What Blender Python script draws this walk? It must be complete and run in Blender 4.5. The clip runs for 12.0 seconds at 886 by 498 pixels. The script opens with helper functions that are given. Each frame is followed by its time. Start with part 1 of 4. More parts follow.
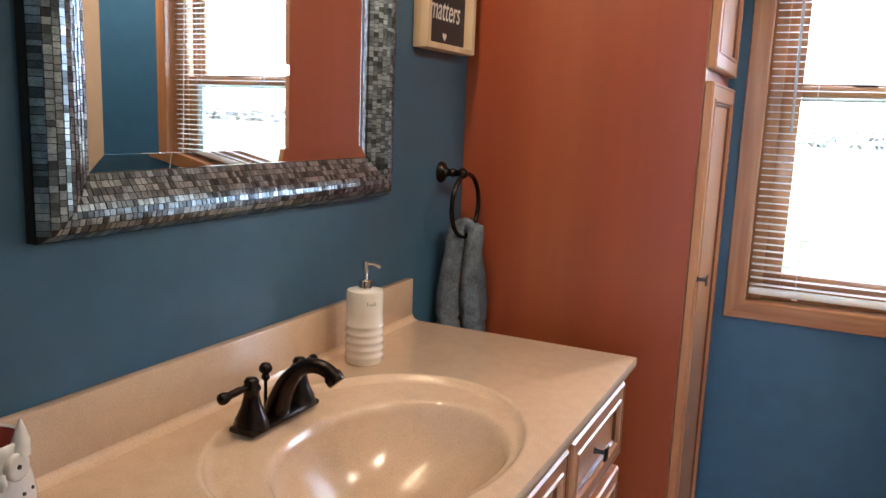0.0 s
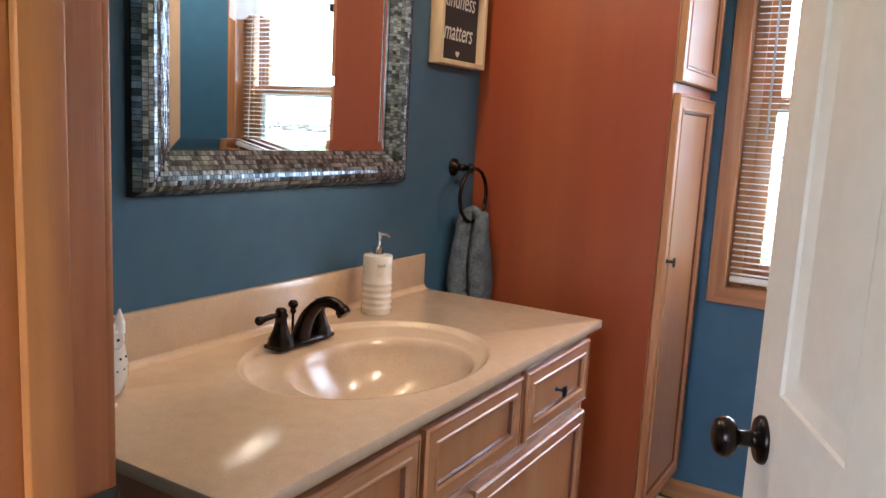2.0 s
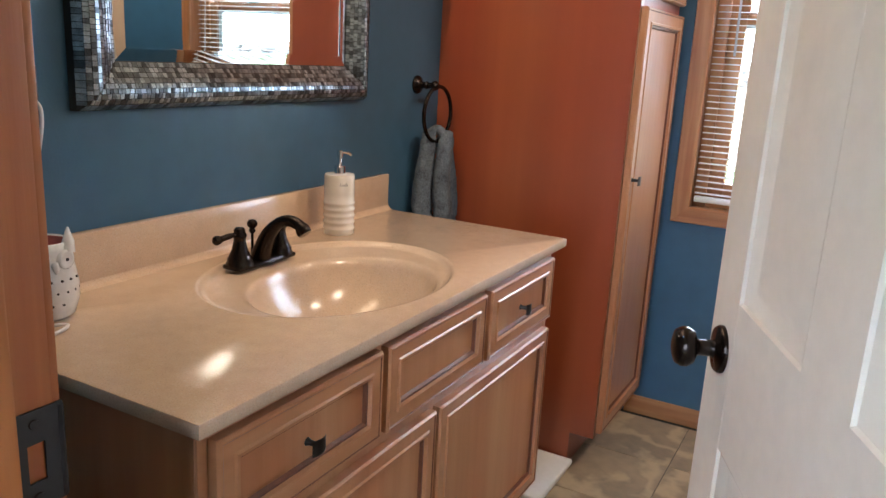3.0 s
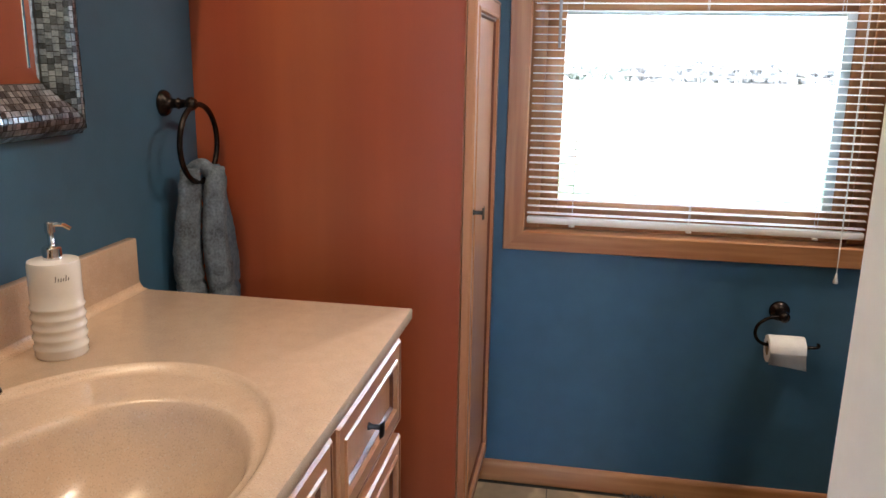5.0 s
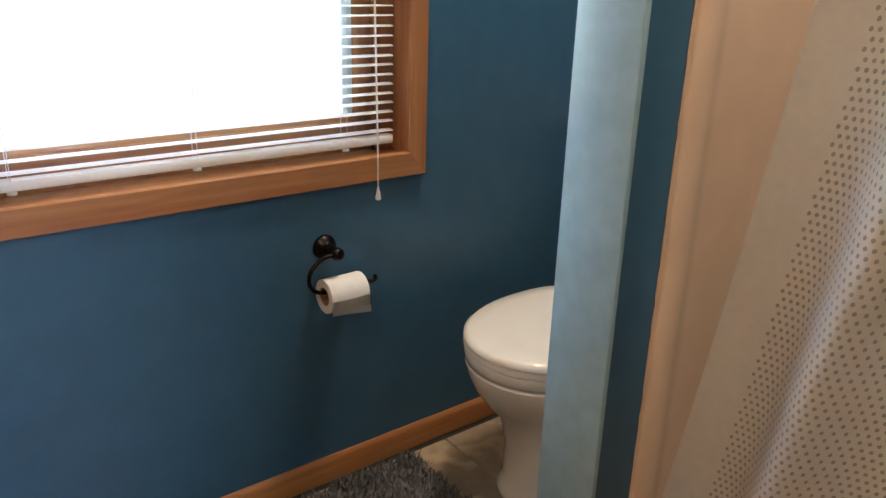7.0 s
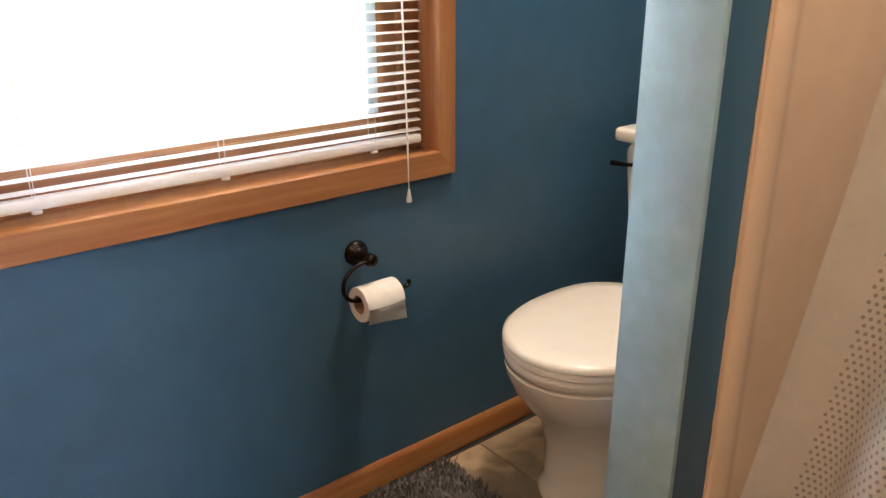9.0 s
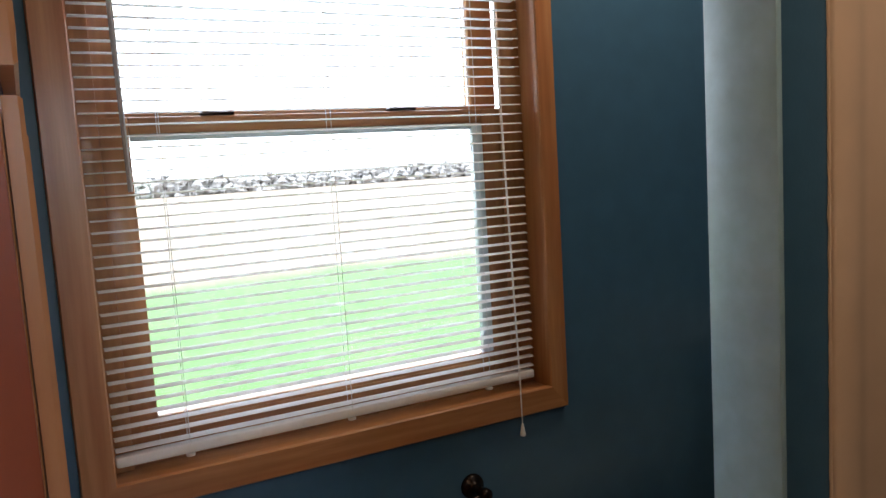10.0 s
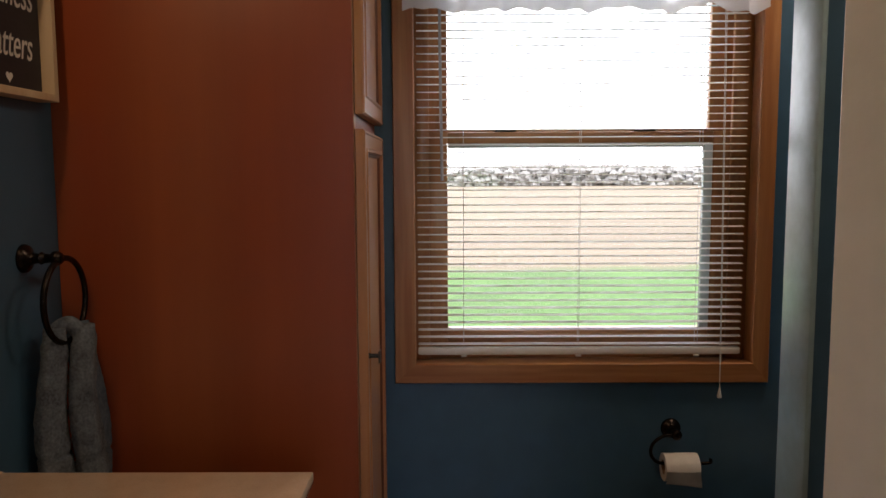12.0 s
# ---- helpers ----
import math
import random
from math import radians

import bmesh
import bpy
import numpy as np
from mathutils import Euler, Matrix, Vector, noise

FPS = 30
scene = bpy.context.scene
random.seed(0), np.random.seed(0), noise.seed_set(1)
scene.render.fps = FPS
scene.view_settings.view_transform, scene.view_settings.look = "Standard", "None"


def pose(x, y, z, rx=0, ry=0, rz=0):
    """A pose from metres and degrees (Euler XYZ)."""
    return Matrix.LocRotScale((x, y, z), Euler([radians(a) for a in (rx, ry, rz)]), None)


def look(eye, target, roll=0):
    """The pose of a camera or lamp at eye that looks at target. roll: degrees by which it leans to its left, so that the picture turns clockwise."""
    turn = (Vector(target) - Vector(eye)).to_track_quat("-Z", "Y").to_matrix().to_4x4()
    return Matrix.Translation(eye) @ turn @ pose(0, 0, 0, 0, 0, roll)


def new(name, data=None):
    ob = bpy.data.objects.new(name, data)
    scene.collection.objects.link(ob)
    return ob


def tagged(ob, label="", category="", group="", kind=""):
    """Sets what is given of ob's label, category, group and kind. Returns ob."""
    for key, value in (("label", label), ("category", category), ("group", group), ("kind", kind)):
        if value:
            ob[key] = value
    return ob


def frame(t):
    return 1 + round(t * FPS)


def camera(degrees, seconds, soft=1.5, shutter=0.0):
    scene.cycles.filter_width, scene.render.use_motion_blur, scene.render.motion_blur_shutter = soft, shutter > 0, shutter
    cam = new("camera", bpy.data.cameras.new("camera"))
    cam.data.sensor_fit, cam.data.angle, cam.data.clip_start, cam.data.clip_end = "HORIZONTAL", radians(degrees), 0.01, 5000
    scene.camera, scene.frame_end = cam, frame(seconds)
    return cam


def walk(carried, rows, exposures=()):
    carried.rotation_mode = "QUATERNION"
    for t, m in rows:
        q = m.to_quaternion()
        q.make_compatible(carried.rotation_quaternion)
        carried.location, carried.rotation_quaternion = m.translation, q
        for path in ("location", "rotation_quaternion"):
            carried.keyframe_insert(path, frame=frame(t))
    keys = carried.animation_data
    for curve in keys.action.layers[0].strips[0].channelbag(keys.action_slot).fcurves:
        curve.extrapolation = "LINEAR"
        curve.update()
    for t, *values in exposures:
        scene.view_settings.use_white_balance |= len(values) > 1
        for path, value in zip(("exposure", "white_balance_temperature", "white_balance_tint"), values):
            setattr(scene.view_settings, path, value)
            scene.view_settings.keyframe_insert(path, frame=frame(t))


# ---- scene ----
cam = camera(59.6, 12.0)
PATH = [
    (0, (0.012, -0.030, 1.270), (-0.856, 1.740, 0.931), 2.2),
    (0.5, (0.091, -0.056, 1.273), (-1.005, 1.597, 1.018), 3.1),
    (1, (0.158, -0.124, 1.281), (-1.026, 1.479, 1.107), 3.3),
    (1.5, (0.253, -0.222, 1.265), (-0.859, 1.427, 1.053), 3.1),
    (2, (0.328, -0.294, 1.246), (-0.689, 1.400, 0.936), 3),
    (2.5, (0.338, -0.314, 1.227), (-0.610, 1.391, 0.788), 3.2),
    (2.7, (0.341, -0.305, 1.225), (-0.596, 1.393, 0.738), 3.2),
    (4.3, (0.143, 0.014, 1.200), (-0.593, 1.821, 0.764), 0.6),
    (4.5, (0.118, 0.054, 1.219), (-0.541, 1.888, 0.766), 1.3),
    (5, (-0.016, 0.251, 1.222), (-0.357, 2.165, 0.751), 1),
    (5.5, (-0.080, 0.447, 1.214), (-0.114, 2.383, 0.712), 0.5),
    (6, (-0.107, 0.641, 1.209), (0.266, 2.532, 0.676), 1.4),
    (6.5, (-0.150, 0.874, 1.199), (0.683, 2.597, 0.617), 0.7),
    (7, (-0.224, 0.984, 1.155), (0.931, 2.466, 0.469), 1.7),
    (7.2, (-0.256, 1.034, 1.157), (0.997, 2.394, 0.396), 2.9),
    (8.8, (-0.257, 1.119, 1.143), (0.961, 2.487, 0.342), 1),
    (9, (-0.265, 1.091, 1.152), (0.910, 2.549, 0.450), -0.2),
    (9.5, (-0.296, 1.048, 1.229), (0.787, 2.667, 0.771), -2.1),
    (10, (-0.248, 0.966, 1.277), (0.684, 2.722, 1.059), -3.5),
    (10.5, (-0.196, 0.805, 1.281), (0.409, 2.711, 1.240), -2.6),
    (11, (-0.125, 0.637, 1.285), (0.134, 2.620, 1.284), -0.6),
    (11.5, (-0.078, 0.463, 1.287), (-0.057, 2.462, 1.211), -0.6),
    (12, (-0.074, 0.306, 1.288), (-0.090, 2.295, 1.087), -0.3),
]
EXPOSURES = [(0.0, 1.45, 5900, 8), (4.5, 1.4, 5900, 8), (5.8, 1.45, 5900, 8), (6.6, 1.5, 5900, 5), (7.2, 1.5, 6000, 6), (8.8, 1.9, 6500, 10), (9.3, 1.8, 6500, 10),
             (9.6, 1.3, 6500, 10), (10.0, 0.15, 6500, 10), (10.5, -0.35, 6700, 11), (11.0, -0.55, 7000, 13), (12.0, -0.4, 7300, 16)]
walk(cam, [(t, look(eye, target, roll)) for t, eye, target, roll in PATH], EXPOSURES)

# ---- world and light ----
world = bpy.data.worlds.new("world")
scene.world = world
world.use_nodes = True
wt = world.node_tree
sky = wt.nodes.new("ShaderNodeTexSky")
sky.sky_type, sky.sun_disc = "NISHITA", False
sky.sun_elevation, sky.sun_rotation = radians(38), radians(200)
sky.air_density, sky.dust_density = 1.0, 4.0
over = wt.nodes.new("ShaderNodeMix")
over.data_type = "RGBA"
over.inputs[0].default_value = 0.85
over.inputs[7].default_value = (68.0, 77.0, 88.0, 1)
wt.links.new(sky.outputs[0], over.inputs[6])
wt.links.new(over.outputs[2], wt.nodes["Background"].inputs[0])
wt.nodes["Background"].inputs[1].default_value = 0.1

sun = new("sun", bpy.data.lights.new("sun", "SUN"))
sun.data.energy, sun.data.angle, sun.data.color = 1.2, radians(12), (1, 0.96, 0.9)
sun.matrix_world = look((0, 0, 10), (3, 8, 0))

LAMP_Y = (0.72, 0.95, 1.18)
LAMP_X, LAMP_Z = -0.735, 2.12
for ly in LAMP_Y:
    lamp = new("bulb_light", bpy.data.lights.new("bulb_light", "POINT"))
    lamp.data.energy, lamp.data.shadow_soft_size, lamp.data.color = 2.5, 0.04, (1, 0.70, 0.43)
    lamp.location = (LAMP_X, ly, LAMP_Z - 0.02)

# Unseen overhead fill, added to brighten the tub and toilet corners.
FILL_DOMES = ((0.80, 1.0, 4.5), (0.95, 1.98, 6.5))
for dx, dy, watts in FILL_DOMES:
    dome = new("ceiling_fill", bpy.data.lights.new("ceiling_fill", "AREA"))
    dome.data.shape, dome.data.size, dome.data.energy, dome.data.color = "DISK", 0.26, watts, (1, 0.78, 0.58)
    dome.matrix_world = look((dx, dy, 2.262), (dx, dy, 0))


# ---- materials ----
def mat(name, color, rough=0.5, metal=0.0, var=0.12, scale=8.0, bump=0.0, bscale=60.0, stretch=(1, 1, 1), color2=None, rand=0.0, coat=0.0, island=False):
    """A surface with two scales of variation, relief, and a shift from piece to piece."""
    m = bpy.data.materials.new(name)
    m.use_nodes = True
    nt = m.node_tree
    n, l = nt.nodes, nt.links
    b = n["Principled BSDF"]
    b.inputs["Roughness"].default_value, b.inputs["Metallic"].default_value = rough, metal
    b.inputs["Coat Weight"].default_value, b.inputs["Coat Roughness"].default_value = coat, 0.12
    tc = n.new("ShaderNodeTexCoord")
    mp = n.new("ShaderNodeMapping")
    mp.inputs["Scale"].default_value = stretch
    l.new(tc.outputs["Object"], mp.inputs[0])
    n1, n2 = n.new("ShaderNodeTexNoise"), n.new("ShaderNodeTexNoise")
    n1.inputs["Scale"].default_value, n2.inputs["Scale"].default_value = scale, scale * 7
    n1.inputs["Detail"].default_value, n2.inputs["Detail"].default_value = 3, 5
    for q in (n1, n2):
        l.new(mp.outputs[0], q.inputs["Vector"])
    add = n.new("ShaderNodeMath")
    add.operation = "ADD"
    l.new(n1.outputs[0], add.inputs[0])
    l.new(n2.outputs[0], add.inputs[1])
    rng = n.new("ShaderNodeMapRange")
    rng.inputs[1].default_value, rng.inputs[2].default_value = 0.65, 1.35
    l.new(add.outputs[0], rng.inputs[0])
    mix = n.new("ShaderNodeMix")
    mix.data_type = "RGBA"
    c2 = color2 or tuple(c * (1 - 2 * var) for c in color)
    c1 = color if color2 else tuple(min(1, c * (1 + var)) for c in color)
    mix.inputs[6].default_value, mix.inputs[7].default_value = (*c1, 1), (*c2, 1)
    l.new(rng.outputs[0], mix.inputs[0])
    out = mix.outputs[2]
    if rand:
        src = n.new("ShaderNodeNewGeometry").outputs["Random Per Island"] if island else n.new("ShaderNodeObjectInfo").outputs["Random"]
        r2 = n.new("ShaderNodeMapRange")
        r2.inputs[3].default_value, r2.inputs[4].default_value = 1 - rand, 1 + rand
        l.new(src, r2.inputs[0])
        h = n.new("ShaderNodeHueSaturation")
        l.new(r2.outputs[0], h.inputs["Value"])
        l.new(out, h.inputs["Color"])
        out = h.outputs[0]
    l.new(out, b.inputs["Base Color"])
    if bump:
        n3 = n.new("ShaderNodeTexNoise")
        n3.inputs["Scale"].default_value, n3.inputs["Detail"].default_value = bscale, 4
        l.new(mp.outputs[0], n3.inputs["Vector"])
        bp = n.new("ShaderNodeBump")
        bp.inputs["Strength"].default_value, bp.inputs["Distance"].default_value = bump, 0.002
        l.new(n3.outputs[0], bp.inputs["Height"])
        l.new(bp.outputs[0], b.inputs["Normal"])
    return m


def wood(name, light, dark, along, rough=0.38, grain=55.0, ring=5.0, coat=0.15):
    """Timber with long grain along one axis: 0, 1 or 2."""
    st = [1.0, 1.0, 1.0]
    st[along] = 0.06
    m = mat(name, light, rough, color2=dark, scale=grain / 7, bump=0.15, bscale=grain * 3, stretch=st, coat=coat)
    nt = m.node_tree
    n, l = nt.nodes, nt.links
    wv = n.new("ShaderNodeTexWave")
    wv.bands_direction = "DIAGONAL"
    wv.inputs["Scale"].default_value, wv.inputs["Distortion"].default_value = ring, 9
    wv.inputs["Detail"].default_value, wv.inputs["Detail Scale"].default_value = 3, 1.2
    mp = n["Mapping"]
    l.new(mp.outputs[0], wv.inputs["Vector"])
    b = n["Principled BSDF"]
    old = b.inputs["Base Color"].links[0].from_socket
    mx = n.new("ShaderNodeMix")
    mx.data_type, mx.blend_type = "RGBA", "MULTIPLY"
    mr = n.new("ShaderNodeMapRange")
    mr.inputs[3].default_value, mr.inputs[4].default_value = 0.0, 0.35
    l.new(wv.outputs["Fac"], mr.inputs[0])
    l.new(mr.outputs[0], mx.inputs[0])
    l.new(old, mx.inputs[6])
    mx.inputs[7].default_value = (*[d / max(light) for d in dark], 1)
    l.new(mx.outputs[2], b.inputs["Base Color"])
    return m


BLUE = mat("steel_blue_paint", (0.045, 0.115, 0.195), 0.42, var=0.06, scale=2.5, bump=0.12, bscale=180)
PALE_BLUE = mat("pale_blue_gloss", (0.34, 0.50, 0.58), 0.3, var=0.08, scale=5, bump=0.3, bscale=40)
CREAM = mat("hall_paint", (0.62, 0.5, 0.38), 0.6, var=0.05, scale=2, bump=0.1, bscale=150)
CEIL = mat("ceiling_paint", (0.75, 0.73, 0.7), 0.8, var=0.04, scale=3, bump=0.25, bscale=90)
SURROUND = mat("tub_surround_acrylic", (0.70, 0.5, 0.36), 0.25, var=0.05, scale=2)
CAB_SIDE = wood("red_maple_veneer", (0.36, 0.095, 0.034), (0.27, 0.066, 0.024), 2, 0.34, 14, 0.9, 0.3)
MAPLE_V = wood("glazed_maple_upright", (0.50, 0.26, 0.135), (0.38, 0.17, 0.075), 2, 0.32, 30, 2.0, 0.3)
MAPLE_H = wood("glazed_maple_level", (0.50, 0.26, 0.135), (0.38, 0.17, 0.075), 1, 0.32, 30, 2.0, 0.3)
MAPLE_DARK = mat("maple_glaze_dark", (0.14, 0.045, 0.02), 0.4, var=0.15, scale=20)
OAK_V = wood("oak_upright", (0.50, 0.245, 0.10), (0.30, 0.125, 0.045), 2, 0.36, 90, 7)
OAK_H = wood("oak_level", (0.50, 0.245, 0.10), (0.30, 0.125, 0.045), 0, 0.36, 90, 7)
PINE = wood("jamb_pine", (0.52, 0.20, 0.05), (0.34, 0.105, 0.024), 2, 0.42, 50, 5)
BASE_OAK = wood("baseboard_oak", (0.45, 0.22, 0.08), (0.28, 0.12, 0.04), 0, 0.4, 70, 6)
BRONZE = mat("oil_rubbed_bronze", (0.022, 0.015, 0.013), 0.26, 0.75, var=0.25, scale=30)
BLACK = mat("black_plastic", (0.012, 0.012, 0.014), 0.3, var=0.1, scale=20)
CHROME = mat("chrome", (0.8, 0.8, 0.8), 0.08, 1.0, var=0.02)
CERAMIC = mat("white_ceramic", (0.76, 0.72, 0.67), 0.16, var=0.03, scale=6, coat=0.5)
OWLWHITE = mat("owl_glaze", (0.75, 0.74, 0.72), 0.15, var=0.06, scale=14, coat=0.5)
PINK = mat("pink_glaze", (0.55, 0.16, 0.13), 0.25, var=0.1, scale=14)
PORCELAIN = mat("toilet_porcelain", (0.80, 0.76, 0.7), 0.1, var=0.02, scale=3, coat=0.6)
DOORWHITE = mat("door_paint", (0.72, 0.66, 0.59), 0.36, var=0.04, scale=5, bump=0.12, bscale=120)
VINYL = mat("white_vinyl", (0.78, 0.78, 0.78), 0.35, var=0.03, scale=10)
PAPER = mat("tissue_paper", (0.82, 0.8, 0.78), 0.9, var=0.04, scale=40, bump=0.3, bscale=300)
CARD = mat("cardboard", (0.3, 0.19, 0.12), 0.9, var=0.1, scale=30)
TOWEL_BLUE = mat("denim_blue_terry", (0.045, 0.075, 0.12), 0.95, color2=(0.15, 0.2, 0.26), scale=16, bump=1.0, bscale=420)
TOWEL = mat("grey_blue_terry", (0.125, 0.155, 0.19), 0.95, var=0.35, scale=28, bump=1.0, bscale=420)
RUGMAT = mat("grey_shag", (0.16, 0.15, 0.155), 0.95, var=0.3, scale=14, rand=0.35, island=True)
IVORY = mat("ivory_plastic", (0.72, 0.66, 0.42), 0.35, var=0.03)
CABLE = mat("white_cable", (0.75, 0.7, 0.68), 0.4, var=0.03)
LEAF = mat("leaf_green", (0.07, 0.14, 0.04), 0.5, var=0.25, scale=30, rand=0.25)
SIGNBLACK = mat("black_board", (0.02, 0.02, 0.028), 0.6, var=0.15, scale=20)
SIGNWOOD = wood("whitewashed_wood", (0.7, 0.58, 0.42), (0.55, 0.42, 0.28), 2, 0.6, 40, 4, 0)
LETTER = mat("white_lettering", (0.75, 0.74, 0.72), 0.7, var=0.03)
MIRROR = mat("mirror_silver", (0.82, 0.86, 0.86), 0.015, 1.0, var=0.0)
MOSAIC = mat("mosaic_glass_tile", (0.34, 0.40, 0.44), 0.3, 0.85, color2=(0.12, 0.15, 0.17), scale=60, rand=0.75, bump=0.3, bscale=90)
MOSAIC_J = mat("mosaic_glass_joined", (0.34, 0.40, 0.44), 0.3, 0.85, color2=(0.12, 0.15, 0.17), scale=60, rand=0.75, island=True, bump=0.3, bscale=90)
GROUT = mat("dark_grout", (0.02, 0.022, 0.022), 0.7, var=0.1, scale=40)
SCREW = mat("screw_steel", (0.4, 0.4, 0.4), 0.35, 1.0)
TRACK = mat("aluminium_track", (0.62, 0.68, 0.7), 0.35, 0.2, var=0.05)


def glass(name, tint=(1, 1, 1)):
    m = bpy.data.materials.new(name)
    m.use_nodes = True
    b = m.node_tree.nodes["Principled BSDF"]
    b.inputs["Base Color"].default_value = (*tint, 1)
    b.inputs["Roughness"].default_value, b.inputs["Transmission Weight"].default_value, b.inputs["IOR"].default_value = 0.0, 1.0, 1.45
    return m


GLASS = glass("window_glass")


def counter_material():
    m = mat("cultured_granite", (0.60, 0.445, 0.325), 0.2, var=0.05, scale=5, coat=0.35)
    n, l = m.node_tree.nodes, m.node_tree.links
    b = n["Principled BSDF"]
    old = b.inputs["Base Color"].links[0].from_socket
    for sc, lo, hi, col, f in ((420, 0.56, 0.66, (0.34, 0.26, 0.19), 0.4), (300, 0.60, 0.68, (0.62, 0.54, 0.45), 0.45)):
        nz = n.new("ShaderNodeTexNoise")
        nz.inputs["Scale"].default_value, nz.inputs["Detail"].default_value = sc, 2
        l.new(n["Mapping"].outputs[0], nz.inputs["Vector"])
        r = n.new("ShaderNodeMapRange")
        r.inputs[1].default_value, r.inputs[2].default_value, r.inputs[4].default_value = lo, hi, f
        l.new(nz.outputs[0], r.inputs[0])
        mx = n.new("ShaderNodeMix")
        mx.data_type = "RGBA"
        mx.inputs[7].default_value = (*col, 1)
        l.new(r.outputs[0], mx.inputs[0])
        l.new(old, mx.inputs[6])
        old = mx.outputs[2]
    l.new(old, b.inputs["Base Color"])
    return m


COUNTER = counter_material()


def stone_material():
    m = mat("stone_look_vinyl", (0.36, 0.27, 0.18), 0.33, color2=(0.20, 0.165, 0.125), scale=3.0, rand=0.12, bump=0.2, bscale=50)
    n, l = m.node_tree.nodes, m.node_tree.links
    b = n["Principled BSDF"]
    old = b.inputs["Base Color"].links[0].from_socket
    oi = n.new("ShaderNodeObjectInfo")
    geo = n.new("ShaderNodeNewGeometry")
    ad = n.new("ShaderNodeVectorMath")
    ad.operation = "ADD"
    sc = n.new("ShaderNodeVectorMath")
    sc.operation = "SCALE"
    cb = n.new("ShaderNodeCombineXYZ")
    for i in range(3):
        l.new(oi.outputs["Random"], cb.inputs[i])
    l.new(cb.outputs[0], sc.inputs[0])
    sc.inputs["Scale"].default_value = 20
    l.new(geo.outputs["Position"], ad.inputs[0])
    l.new(sc.outputs[0], ad.inputs[1])
    wv = n.new("ShaderNodeTexWave")
    wv.bands_direction = "DIAGONAL"
    wv.inputs["Scale"].default_value, wv.inputs["Distortion"].default_value = 2.2, 14
    wv.inputs["Detail"].default_value, wv.inputs["Detail Scale"].default_value = 4, 1.6
    l.new(ad.outputs[0], wv.inputs["Vector"])
    r = n.new("ShaderNodeMapRange")
    r.inputs[1].default_value, r.inputs[2].default_value, r.inputs[4].default_value = 0.55, 1.0, 0.75
    l.new(wv.outputs["Fac"], r.inputs[0])
    mx = n.new("ShaderNodeMix")
    mx.data_type = "RGBA"
    mx.inputs[7].default_value = (0.52, 0.40, 0.26, 1)
    l.new(r.outputs[0], mx.inputs[0])
    l.new(old, mx.inputs[6])
    l.new(mx.outputs[2], b.inputs["Base Color"])
    return m


STONE = stone_material()


def cloth(name, color, trans):
    m = mat(name, color, 0.85, var=0.04, scale=12, bump=0.3, bscale=400)
    n, l = m.node_tree.nodes, m.node_tree.links
    t = n.new("ShaderNodeBsdfTranslucent")
    t.inputs[0].default_value = (*color, 1)
    mx = n.new("ShaderNodeMixShader")
    mx.inputs[0].default_value = trans
    l.new(n["Principled BSDF"].outputs[0], mx.inputs[1])
    l.new(t.outputs[0], mx.inputs[2])
    l.new(mx.outputs[0], n["Material Output"].inputs[0])
    return m


VALANCE = cloth("sheer_white_cotton", (0.82, 0.84, 0.9), 0.55)
vn = VALANCE.node_tree
thin = vn.nodes.new("ShaderNodeMixShader")
thin.inputs[0].default_value = 0.22
vn.links.new(vn.nodes["Material Output"].inputs[0].links[0].from_socket, thin.inputs[1])
vn.links.new(vn.nodes.new("ShaderNodeBsdfTransparent").outputs[0], thin.inputs[2])
vn.links.new(thin.outputs[0], vn.nodes["Material Output"].inputs[0])
SLAT = cloth("blind_slat_vinyl", (0.84, 0.84, 0.86), 0.45)
CURTAIN = cloth("waffle_curtain", (0.72, 0.66, 0.60), 0.2)
# Darker cloth tone that paints the shade inside the waffle hollows.
HOLE_SHADE = mat("waffle_hole_shade", (0.40, 0.34, 0.29), 0.9, var=0.1, scale=30)


